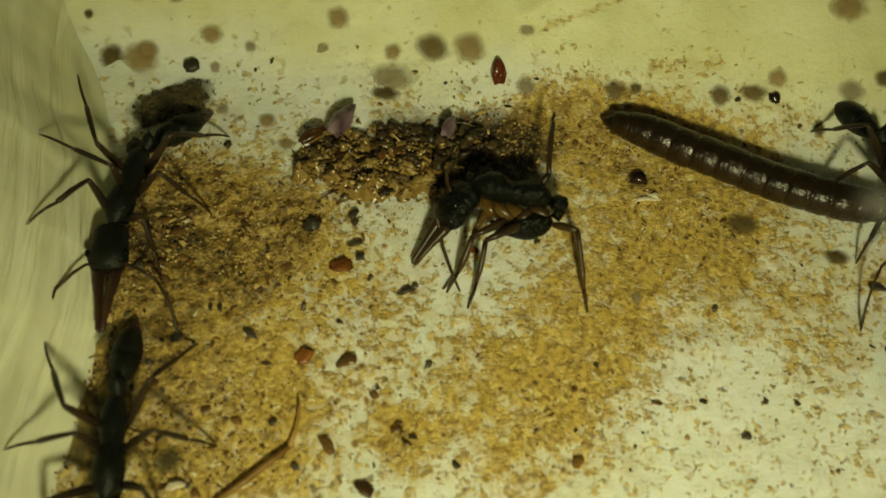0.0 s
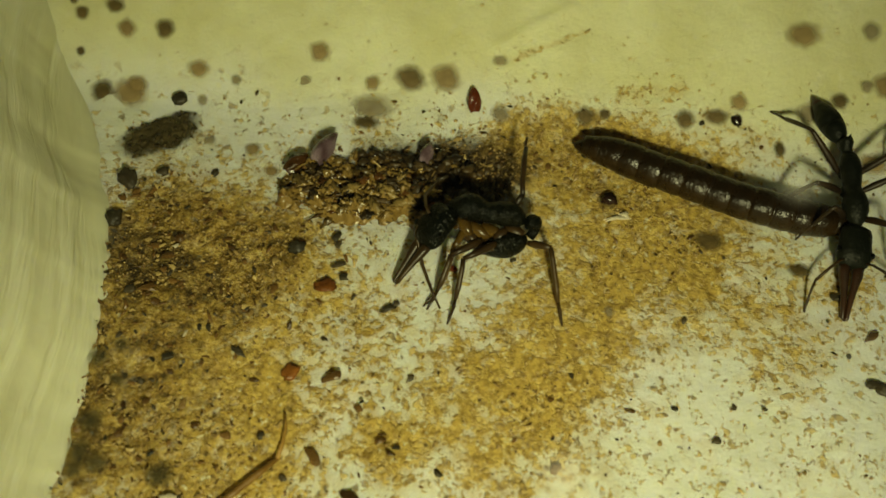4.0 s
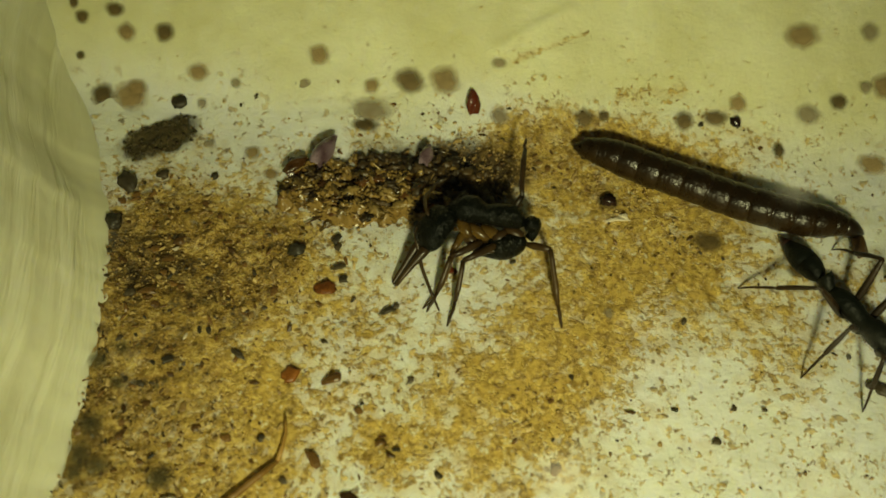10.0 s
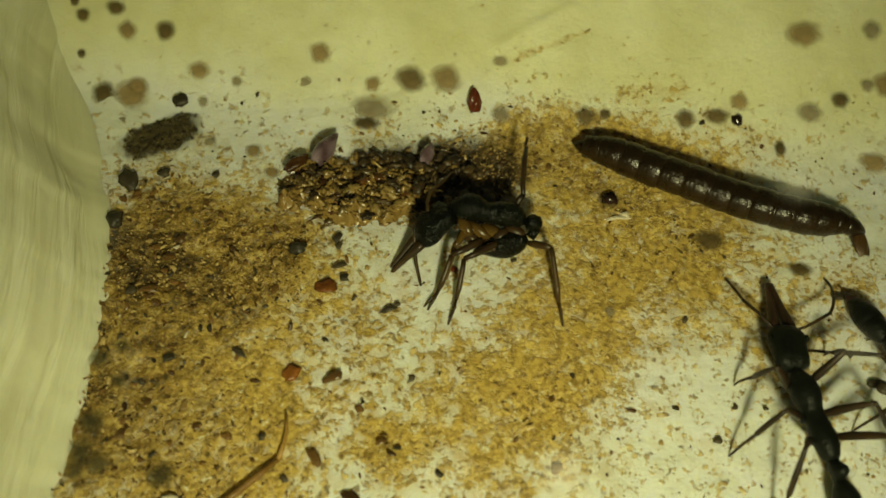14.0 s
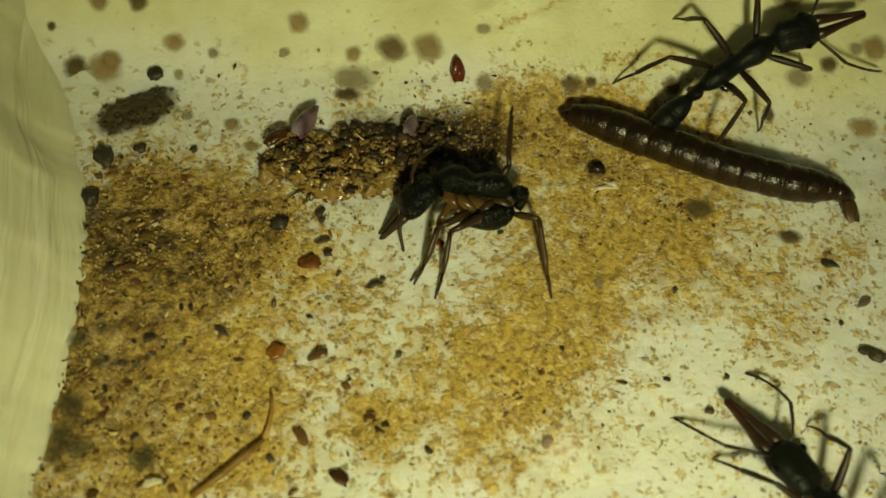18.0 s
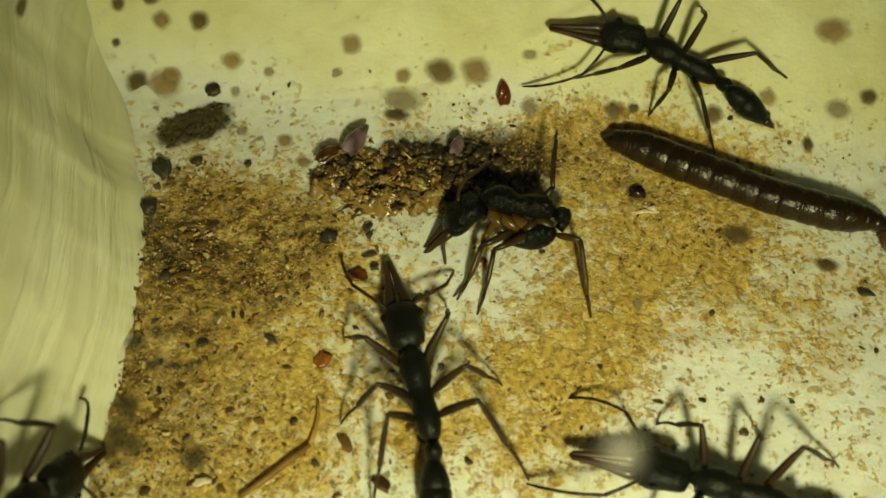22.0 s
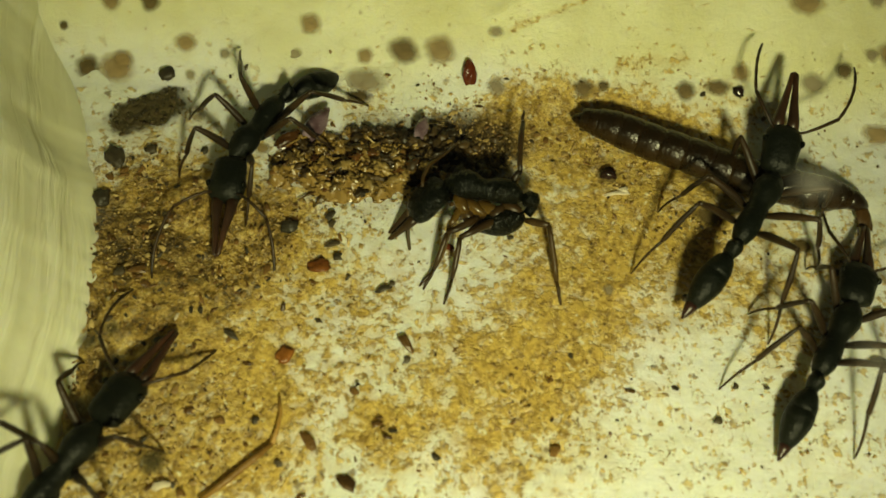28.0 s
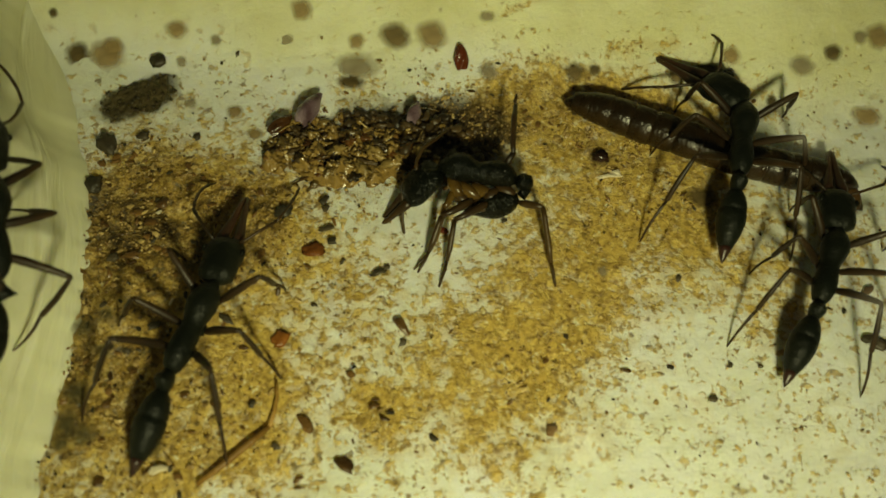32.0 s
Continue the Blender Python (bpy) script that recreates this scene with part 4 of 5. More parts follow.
    for i in range(nu):
        for k in range(nw - 1):
            a = i * nw + k
            f += [(a, a + nw, a + nw + 1, a + 1), (n + a, n + a + 1, n + a + nw + 1, n + a + nw)]
        f += [(i * nw, n + i * nw, n + i * nw + nw, i * nw + nw), (i * nw + nw - 1, i * nw + 2 * nw - 1, n + i * nw + 2 * nw - 1, n + i * nw + nw - 1)]
    part("loose_skin", mesh_of("loose_skin", v, f, SKIN), worm, label="dry brown skin peeling along its side")
    return worm


mealworm()


# ---- ants: x runs ahead, z up, the waist and neck on the body's line ----
BODY_Z = 1.48
NECK, WAIST = 2.06, -2.06
# name, hip, thigh length, shin length, where the foot likes to stand
LEGS = []
for s in (1, -1):
    LEGS.append(("front_leg", (1.45, s * 0.42, -0.42), 2.3, 3.2, (3.5, s * 2.3)))
    LEGS.append(("middle_leg", (0.05, s * 0.42, -0.42), 2.4, 3.5, (-0.3, s * 3.6)))
    LEGS.append(("hind_leg", (-0.95, s * 0.42, -0.40), 2.8, 4.5, (-4.4, s * 3.1)))


def ant_meshes():
    m = {}
    m["thorax"] = mesh_of("thorax", *lathe([(1.055 * x, 0.83 * w, 0.92 * h, z) for x, w, h, z in ((2.0, 0.2, 0.2, 0), (1.85, 0.34, 0.3, 0), (1.6, 0.56, 0.46, 0.03), (1.25, 0.74, 0.62, 0.06), (0.85, 0.78, 0.68, 0.08), (0.45, 0.66, 0.62, 0.06), (0.18, 0.55, 0.52, 0.0), (-0.1, 0.53, 0.48, -0.04), (-0.5, 0.59, 0.56, 0.0), (-0.95, 0.64, 0.6, 0.02), (-1.4, 0.60, 0.57, 0.02), (-1.75, 0.46, 0.46, -0.04), (-1.98, 0.26, 0.26, -0.1))], 20), BLACK)
    head = lathe([(0.94 * x, 0.89 * w, 0.93 * h, z) for x, w, h, z in ((-0.05, 0.2, 0.2, 0), (0.1, 0.5, 0.42, 0), (0.3, 0.78, 0.56, 0.02), (0.6, 0.86, 0.62, 0.03), (1.05, 0.88, 0.66, 0.04), (1.5, 0.96, 0.66, 0.04), (1.8, 0.97, 0.60, 0.03), (2.1, 0.86, 0.5, 0), (2.3, 0.72, 0.38, -0.03), (2.42, 0.4, 0.22, -0.05))], 24)
    hv = [(x + 0.16 * (abs(y) / 0.9) ** 2 * (-1 if x < 0.7 else 0.0), y, z - 0.10 * math.exp(-(y / 0.22) ** 2) * (1 if z > 0 and x < 1.6 else 0)) for x, y, z in head[0]]
    m["head"] = mesh_of("head", hv, head[1], BLACK)
    m["eye"] = mesh_of("eye", *lump(0.17, 0.13, 0.17, 0.0, 7, 10), BLACK_GLOSS)
    for s, name in ((1, "mandible_l"), (-1, "mandible_r")):
        rod = tube([(-0.1, 0, 0), (0.4, s * 0.0, 0), (1.2, s * -0.11, -0.02), (2.1, s * -0.2, -0.06), (2.6, s * -0.23, -0.1), (2.74, s * -0.33, -0.12)], (0.30, 0.26, 0.18, 0.13, 0.11, 0.04), 10)
        tooth = tube([(2.45, s * -0.2, -0.06), (2.5, s * -0.34, -0.1)], (0.08, 0.03), 6)
        m[name] = mesh_of(name, *joined(rod, tooth), MANDIBLE)
        scape = tube([(0, 0, 0), (0.12, s * 0.3, 0.15), (0.5, s * 0.78, 0.28), (1.15, s * 1.45, 0.32)], (0.06, 0.065, 0.075, 0.085), 7)
        fl = [(1.15 + 0.35 * k, s * (1.45 + 0.13 * k - 0.010 * k * k), 0.32 - 0.03 * k - 0.010 * k * k) for k in range(10)]
        flag = tube(fl, [0.06 + 0.018 * (k % 2) for k in range(9)] + [0.04], 6)
        m["antenna" + name[-2:]] = mesh_of("antenna", *joined(scape, flag), LEG_BROWN)
    m["petiole"] = mesh_of("petiole", *joined(lathe([(0.1, 0.24, 0.24, -0.08), (-0.1, 0.27, 0.32, -0.02), (-0.3, 0.36, 0.52, 0.12), (-0.5, 0.36, 0.56, 0.14), (-0.7, 0.28, 0.3, -0.05), (-0.9, 0.24, 0.22, -0.1)], 14), tube([(-0.38, 0, 0.55), (-0.42, 0, 0.95)], (0.12, 0.02), 6)), BLACK)
    m["gaster"] = mesh_of("gaster", *lathe([(x, 0.75 * w, 0.82 * h, z) for x, w, h, z in ((-0.7, 0.2, 0.2, -0.05), (-0.85, 0.40, 0.38, -0.05), (-1.1, 0.60, 0.56, -0.05), (-1.45, 0.75, 0.70, -0.06), (-1.78, 0.81, 0.76, -0.08), (-1.82, 0.73, 0.70, -0.08), (-1.88, 0.83, 0.78, -0.08), (-2.3, 0.84, 0.78, -0.11), (-2.7, 0.74, 0.70, -0.14), (-3.1, 0.57, 0.54, -0.18), (-3.45, 0.38, 0.36, -0.22))], 22), BLACK)
    m["gaster_tip"] = mesh_of("gaster_tip", *lathe([(-3.4, 0.30, 0.31, -0.21), (-3.65, 0.24, 0.24, -0.24), (-3.95, 0.13, 0.13, -0.27), (-4.15, 0.03, 0.03, -0.28)], 12), TIP_RED)
    for name, hip, l1, l2, foot in LEGS[:3]:
        m[name + "_coxa"] = mesh_of("coxa", *lump(0.34, 0.24, 0.3, 0.1, 6, 10), BLACK)
        m[name + "_thigh"] = mesh_of("thigh", *tube([(0, 0, 0), (l1 * 0.12, 0, 0.02), (l1 * 0.35, 0, 0.06), (l1 * 0.7, 0, 0.05), (l1 * 0.94, 0, 0), (l1, 0, -0.02)], (0.10, 0.15, 0.19, 0.16, 0.12, 0.10), 9), LEG_BROWN)
        a = l2 * 0.52
        m[name + "_shin"] = mesh_of("shin", *tube([(0, 0, 0), (a * 0.15, 0, 0.03), (a * 0.55, 0, 0.07), (a * 0.95, 0, 0.04), (a, 0, 0.02)], (0.08, 0.10, 0.125, 0.12, 0.07), 8), LEG_BROWN)
        steps = [a + (l2 - a) * k / 6 for k in range(7)]
        m[name + "_tarsus"] = mesh_of("tarsus", *tube([(x, 0, 0.02 + 0.22 * math.sin(math.pi * (x - a) / (l2 - a)) * 0.5) for x in steps], (0.07, 0.075, 0.065, 0.065, 0.055, 0.055, 0.03), 6), LEG_BROWN)
    return m


ANT = ant_meshes()


def ant(label, group="ants"):
    """An ant in parts; returns the thing and its moving parts."""
    body = tagged(new("ant"), label, "ant", group)
    part("thorax", ANT["thorax"], body, at_mm(0, 0, BODY_Z))
    head = part("head", ANT["head"], body, at_mm(NECK, 0, BODY_Z))
    feelers = []
    for s, side in ((1, "_l"), (-1, "_r")):
        part("eye", ANT["eye"], head, at_mm(1.5, s * 0.80, 0.26))
        part("mandible", ANT["mandible" + side], head, at_mm(2.2, s * 0.33, -0.08), "long brown trap-jaw mandible")
        feelers.append(part("antenna", ANT["antenna" + side], head, at_mm(1.95, s * 0.5, 0.25)))
    tail = part("gaster", ANT["gaster"], body, at_mm(WAIST, 0, BODY_Z))
    part("petiole", ANT["petiole"], tail)
    part("gaster_tip", ANT["gaster_tip"], tail, None, "reddish brown gaster tip")
    limbs = []
    for name, hip, l1, l2, foot in LEGS:
        part("coxa", ANT[name + "_coxa"], body, at_mm(hip[0], hip[1] * 0.7, BODY_Z + hip[2] + 0.12, 0, 30, 0))
        thigh = part(name, ANT[name + "_thigh"], body, at_mm(hip[0], hip[1], BODY_Z + hip[2]))
        shin = part("shin", ANT[name + "_shin"], thigh, at_mm(l1, 0, 0))
        part_tarsus = part("tarsus", ANT[name + "_tarsus"], thigh, at_mm(l1, 0, 0))
        limbs.append((thigh, shin, part_tarsus))
    return body, head, tail, feelers, limbs


def bent_leg(hip, foot, l1, l2, pole):
    """Two-bone reach: the thigh's pose in the body's space, and the shin's in the thigh's."""
    hip, foot, pole = Vector(hip), Vector(foot), Vector(pole)
    way = foot - hip
    d = max(abs(l1 - l2) + 0.15, min(way.length, (l1 + l2) * 0.985))
    way.normalize()
    side = pole - way * pole.dot(way)
    side.normalize()
    c = (l1 * l1 + d * d - l2 * l2) / (2 * l1 * d)
    bend = math.acos(max(-1.0, min(1.0, c)))
    x = way * math.cos(bend) + side * math.sin(bend)
    z = side * math.cos(bend) - way * math.sin(bend)
    y = z.cross(x)
    turn = Matrix((x, y, z)).transposed().to_4x4()
    c2 = (l1 * l1 + l2 * l2 - d * d) / (2 * l1 * l2)
    knee = math.pi - math.acos(max(-1.0, min(1.0, c2)))
    return Matrix.Translation(hip * MM) @ turn, Matrix.Translation((l1 * MM, 0, 0)) @ Matrix.Rotation(knee, 4, "Y")


# ---- where each ant goes: seconds, place (mm), turn (degrees), lift (mm), turn of head and of gaster ----
ROWS_A = (
    (0, -15.86, 0.24, 0.00, 0.0, -0.0, -97.1, 0, 11, -32),
    (0.2, -14.97, -1.14, 0.00, -0.0, -0.0, -69.9, 0, 0, -7),
    (0.5, -12.68, -3.25, 0.00, -0.0, -0.0, -57.3, 0, 0, -2),
    (0.7, -11.58, -4.69, 0.00, -0.0, -0.0, -49.8, 0, -4, 2),
    (1, -10.23, -7.41, 0.00, -0.0, -0.0, -46.5, 0, 6, -8),
    (1.2, -8.50, -8.07, 0.00, -0.0, -0.0, -42.6, 0, 6, -4),
    (1.5, -5.67, -9.75, 0.00, -0.0, -0.0, -2.2, 0, -12, -38),
    (1.7, -4.29, -9.34, 0.00, -0.0, -0.0, -19.7, 0, -1, -4),
    (2, -2.10, -11.79, 0.00, -0.0, -0.0, -21.1, 0, -19, -10),
    (2.2, -0.22, -13.76, 0.00, -0.0, -0.0, -33.5, 0, -4, -8),
    (2.5, 0.65, -14.89, 0.00, -0.0, -0.0, -47.6, 0, -2, -3),
    (2.7, 0.73, -15.23, 0.00, -0.0, -0.0, -50.9, 0, -7, -9),
    (3, 1.81, -18.60, 0.00, -0.0, -0.0, -52.2, 0, -6, -2),
    (3.5, 3.39, -21.92, 0.00, -0.0, -0.0, -42.6, 0, -12, -11),
    (4.7, 7.39, -31.92, 0.00, -0.0, -0.0, -42.6, 0, -12, -11),
)
ROWS_B = (
    (0, -14.09, -12.17, 0.00, -0.0, -0.0, -83.6, 0, -3, -3),
    (0.5, -14.43, -14.96, 0.00, -0.0, -0.0, -82.5, 0, -1, 0),
    (1, -13.55, -17.66, 0.00, -0.0, -0.0, -77.8, 0, 0, 2),
    (1.5, -12.42, -22.41, 0.00, -0.0, -0.0, -70.1, 0, 0, 0),
    (2.7, -12.42, -36.41, 0.00, -0.0, -0.0, -70.1, 0, 0, 0),
)
ROWS_C = (
    (0, 20.90, 2.34, -0.00, -0.0, -0.0, -83.9, 0.4, -9, 21),
    (1, 21.54, 3.64, 0.12, 4.5, 16.3, -78.8, 0.4, -11, 24),
    (2, 21.49, 3.91, 0.17, 5.7, 16.0, -74.4, 0.4, -14, 22),
    (2.5, 20.30, 3.92, 0.30, 0.9, 16.9, -91.2, 0.4, -7, 26),
    (3, 20.75, 4.19, 0.37, 0.7, 16.9, -92.1, 0.4, -8, 22),
    (3.5, 21.13, 4.12, 0.32, 1.6, 16.9, -88.9, 0.4, -8, 20),
    (5.5, 19.08, -1.22, -0.00, 0.0, -0.0, -101.3, 0.4, -22, 2),
    (6, 19.03, -1.72, -0.00, 0.0, -0.0, -105.0, 0.4, -21, 4),
    (6.5, 18.74, -2.16, -0.00, 0.0, -0.0, -105.0, 0.4, -20, 4),
    (7, 18.47, -3.42, 0.00, 0.0, -0.0, -103.1, 0, 4, 8),
    (7.5, 18.52, -3.30, 0.00, 0.0, -0.0, -91.5, 0, 4, -1),
    (8, 18.66, -3.51, 0.00, -0.0, -0.0, -77.6, 0, -1, -14),
    (9, 18.67, -3.62, 0.00, -0.0, -0.0, -75.6, 0, -7, -18),
    (9.5, 19.19, -4.12, 0.00, -0.0, -0.0, -65.3, 0, -3, -15),
    (10, 19.68, -4.83, 0.00, -0.0, -0.0, -56.8, 0, -6, -13),
    (11, 20.04, -5.81, 0.00, -0.0, -0.0, -52.2, 0, -1, -17),
    (12, 20.27, -5.99, 0.00, -0.0, -0.0, -56.7, 0, 3, -8),
    (13, 20.36, -6.58, 0.00, -0.0, -0.0, -56.5, 0, 3, -2),
    (13.5, 20.86, -7.50, 0.00, -0.0, -0.0, -56.4, 0, 6, -5),
    (14, 21.70, -8.31, 0.00, -0.0, -0.0, -60.7, 0, -2, -14),
    (14.5, 23.59, -10.05, 0.00, -0.0, -0.0, -65.6, 0, 0, -10),
    (15.7, 35.59, -16.05, 0.00, -0.0, -0.0, -65.6, 0, 0, -10),
)
ROWS_D = (
    (10.8, 35.97, -28.69, 0.00, 0.0, -0.0, 116.0, 0, 0, -18),
    (12, 25.97, -20.69, 0.00, 0.0, -0.0, 116.0, 0, 0, -18),
    (12.5, 20.39, -15.73, 0.00, 0.0, -0.0, 102.3, 0, 16, 0),
    (13, 17.83, -12.91, 0.00, 0.0, -0.0, 93.0, 0, 29, 0),
    (13.5, 16.69, -11.51, 0.00, 0.0, -0.0, 99.0, 0, 2, 3),
    (14, 16.13, -9.62, 0.00, 0.0, -0.0, 100.8, 0, -12, 2),
    (14.5, 14.82, -7.17, 0.00, 0.0, -0.0, 100.2, 0, -7, 3),
    (16.5, 11.14, 4.86, 0.51, 1.2, -16.9, 81.5, 0.9, 3, 5),
    (17, 13.27, 6.56, 0.97, 7.1, -15.4, 60.5, 0.9, -28, 4),
    (17.5, 14.78, 7.78, 1.38, 23.6, -25.1, 39.7, 0.9, -9, 1),
    (18, 15.71, 8.20, 1.71, 28.1, -19.7, 27.8, 0.9, -17, 11),
    (18.5, 14.45, 7.80, 1.37, 19.8, -28.1, 48.1, 0.9, -1, 0),
    (19, 14.94, 8.56, 1.91, 13.2, -31.5, 61.4, 0.9, 17, -6),
    (19.5, 15.35, 9.05, 2.26, 14.5, -30.9, 58.8, 0.9, 18, -5),
    (20, 15.39, 9.32, 2.44, 14.4, -31.0, 59.1, 0.9, 3, -1),
    (20.5, 14.86, 9.15, 2.30, 11.1, -32.2, 65.3, 0.9, 3, -5),
    (21, 14.67, 9.28, 2.38, 1.2, -33.9, 83.4, 0.9, 25, -8),
    (21.5, 12.56, 9.94, 2.51, -22.6, -26.0, 129.1, 0.4, 10, -24),
    (22, 10.88, 9.89, 2.39, -31.7, -12.6, 156.1, 0, 19, -7),
    (22.5, 7.87, 10.03, 2.32, -33.4, -6.3, 166.1, 0, 10, 4),
    (23, 6.68, 10.21, 2.38, -33.7, -3.9, 169.7, 0, 9, 2),
    (23.5, 4.03, 10.93, 2.73, -33.8, -2.7, 171.4, 0, 5, 4),
    (24, 1.85, 11.00, 2.66, -33.9, -1.4, 173.4, 0, 1, 1),
    (24.4, -0.41, 11.12, 2.62, -33.8, 2.1, 178.6, 0, 7, 1),
    (26.5, -6.85, 10.84, 2.09, -33.6, 4.9, -177.1, 0, 24, -13),
    (27, -7.7, 9.2, 1.08, -32.1, 11.4, -167.0, 0, 44, -20),
    (27.5, -7.80, 7.71, 0.35, -13.3, 10.5, -146.8, 0, 42, -12),
    (28, -9.18, 4.33, 0.00, 0.0, -0.0, -117.9, 0, 24, -22),
    (28.5, -11.04, 3.47, 0.00, 0.0, -0.0, -119.3, 0, 23, -20),
    (28.8, -12.8, 2.5, 0.00, 0.0, -0.0, -141.4, 0, 20, -2),
    (29, -13.3, 2.1, 0.00, 0.0, -0.0, -152.3, 0, 18, 15),
    (29.4, -16.74, 1.93, 0.44, -61.9, -49.0, -111.9, 0, 7, 8),
    (29.7, -17.74, -0.87, 3.52, -63.5, -46.2, -109.8, 0, 2, 12),
    (30, -18.05, -2.06, 4.46, -61.1, -50.2, -113.0, 0, 0, 25),
    (30.4, -18.43, -1.78, 5.64, -60.5, -51.1, -113.8, 0, -6, 8),
    (31, -19.06, -3.85, 7.56, -61.5, -49.7, -112.5, 0, -3, 15),
    (32, -18.79, -5.84, 6.74, 70.4, -22.8, 97.9, 0, -6, 1),
)
ROWS_E = (
    (15.8, 29.42, -28.61, 0.00, 0.0, -0.0, 118.4, 0, 13, 0),
    (17, 17.42, -19.61, 0.00, 0.0, -0.0, 118.4, 0, 13, 0),
    (17.5, 17.41, -17.67, 0.00, 0.0, -0.0, 118.0, 0, 1, -4),
    (18, 16.55, -16.13, 0.00, 0.0, -0.0, 121.0, 0, 2, -4),
    (18.5, 15.60, -14.34, 0.00, 0.0, -0.0, 116.4, 0, 13, -1),
    (19, 15.65, -14.06, 0.00, 0.0, -0.0, 132.8, 0, -6, -10),
    (19.5, 14.93, -13.89, 0.00, 0.0, -0.0, 139.6, 0, -6, -11),
    (20, 15.92, -13.42, 0.00, 0.0, -0.0, 161.5, 0, 4, -6),
    (20.5, 14.19, -14.04, 0.00, 0.0, -0.0, 164.8, 0, 6, 0),
    (21, 13.38, -13.56, 0.00, 0.0, -0.0, 165.8, 0, 13, -5),
    (22, 11.10, -13.47, 0.00, 0.0, -0.0, 164.8, 0, 4, 0),
    (23, 10.83, -13.33, 0.00, 0.0, -0.0, 149.5, 0, 20, -6),
    (23.5, 10.67, -13.17, 0.00, 0.0, -0.0, 135.8, 0, -7, -5),
    (24, 11.52, -13.47, 0.00, 0.0, -0.0, 122.4, 0, -19, -3),
    (24.4, 11.90, -12.95, 0.00, 0.0, -0.0, 116.5, 0, -19, -4),
    (26.5, 15.52, -10.06, 0.00, 0.0, -0.0, 70.5, 0, -2, 3),
    (27, 16.03, -10.26, 0.00, 0.0, -0.0, 58.3, 0, -5, 15),
    (27.5, 16.71, -8.52, 0.00, 0.0, -0.0, 56.8, 0, -3, 8),
    (28, 17.72, -6.91, 0.00, 0.0, -0.0, 55.4, 0, 11, 4),
    (28.5, 18.18, -5.96, 0.00, 0.0, -0.0, 53.6, 0, 12, 5),
    (29, 18.43, -5.87, 0.00, 0.0, -0.0, 55.7, 0, 22, 1),
    (29.5, 18.63, -5.64, 0.00, 0.0, -0.0, 55.7, 0, 20, 4),
    (30, 18.27, -4.82, -0.00, 0.0, -0.0, 62.3, 0.4, 0, 0),
    (31, 18.31, -4.79, -0.00, 0.0, -0.0, 61.1, 0.4, 4, 3),
    (32, 18.14, -4.54, -0.00, 0.0, -0.0, 64.1, 0.4, 15, -3),
)
ROWS_F = (
    (17.8, -18.48, -36.25, 5.80, 71.8, 7.6, 87.5, 0, -18, 4),
    (19, -18.60, -20.60, 4.20, 71.8, 7.6, 87.5, 0, -18, 4),
    (20, -18.9, -18.1, 3.6, 71.6, 12.3, 85.9, 0, -9, 9),
    (21, -18.29, -16.67, 4.78, 69.2, 29.6, 79.4, 0, -16, 2),
    (22, -18.43, -16.55, 5.60, 63.4, 46.3, 70.1, 0, -4, 6),
    (23, -18.23, -17.10, 5.41, 65.4, 42.1, 72.9, 0, -9, 7),
    (24, -17.10, -17.79, 4.88, 67.8, 35.3, 76.7, 0, -12, 4),
    (24.4, -17.00, -17.40, 4.30, 67.8, 35.2, 76.7, 0, -9, 4),
    (26.5, -16.45, -13.95, 0.00, 0.0, -0.0, 73.4, 0, -1, -4),
    (27, -16.21, -14.02, 0.00, 0.0, -0.0, 56.5, 0, 4, 8),
    (28, -15.29, -12.99, 0.00, 0.0, -0.0, 58.8, 0, 5, 1),
    (28.5, -15.02, -12.05, 0.00, 0.0, -0.0, 67.9, 0, -1, -2),
    (29, -14.34, -11.68, 0.00, 0.0, -0.0, 64.7, 0, 20, 0),
    (29.5, -14.65, -11.20, 0.00, 0.0, -0.0, 73.7, 0, 6, 4),
    (30, -12.79, -11.22, -0.00, 0.0, -0.0, 73.1, 0.6, 12, -10),
    (30.4, -12.69, -9.56, -0.00, 0.0, -0.0, 71.9, 0.6, 3, 0),
    (31, -11.62, -9.52, -0.00, 0.0, -0.0, 64.7, 0.6, -1, 8),
    (31.5, -11.35, -8.87, -0.00, 0.0, -0.0, 68.2, 0.6, -3, 4),
    (32, -10.50, -7.69, -0.00, 0.0, -0.0, 71.6, 0.6, 9, 1),
)
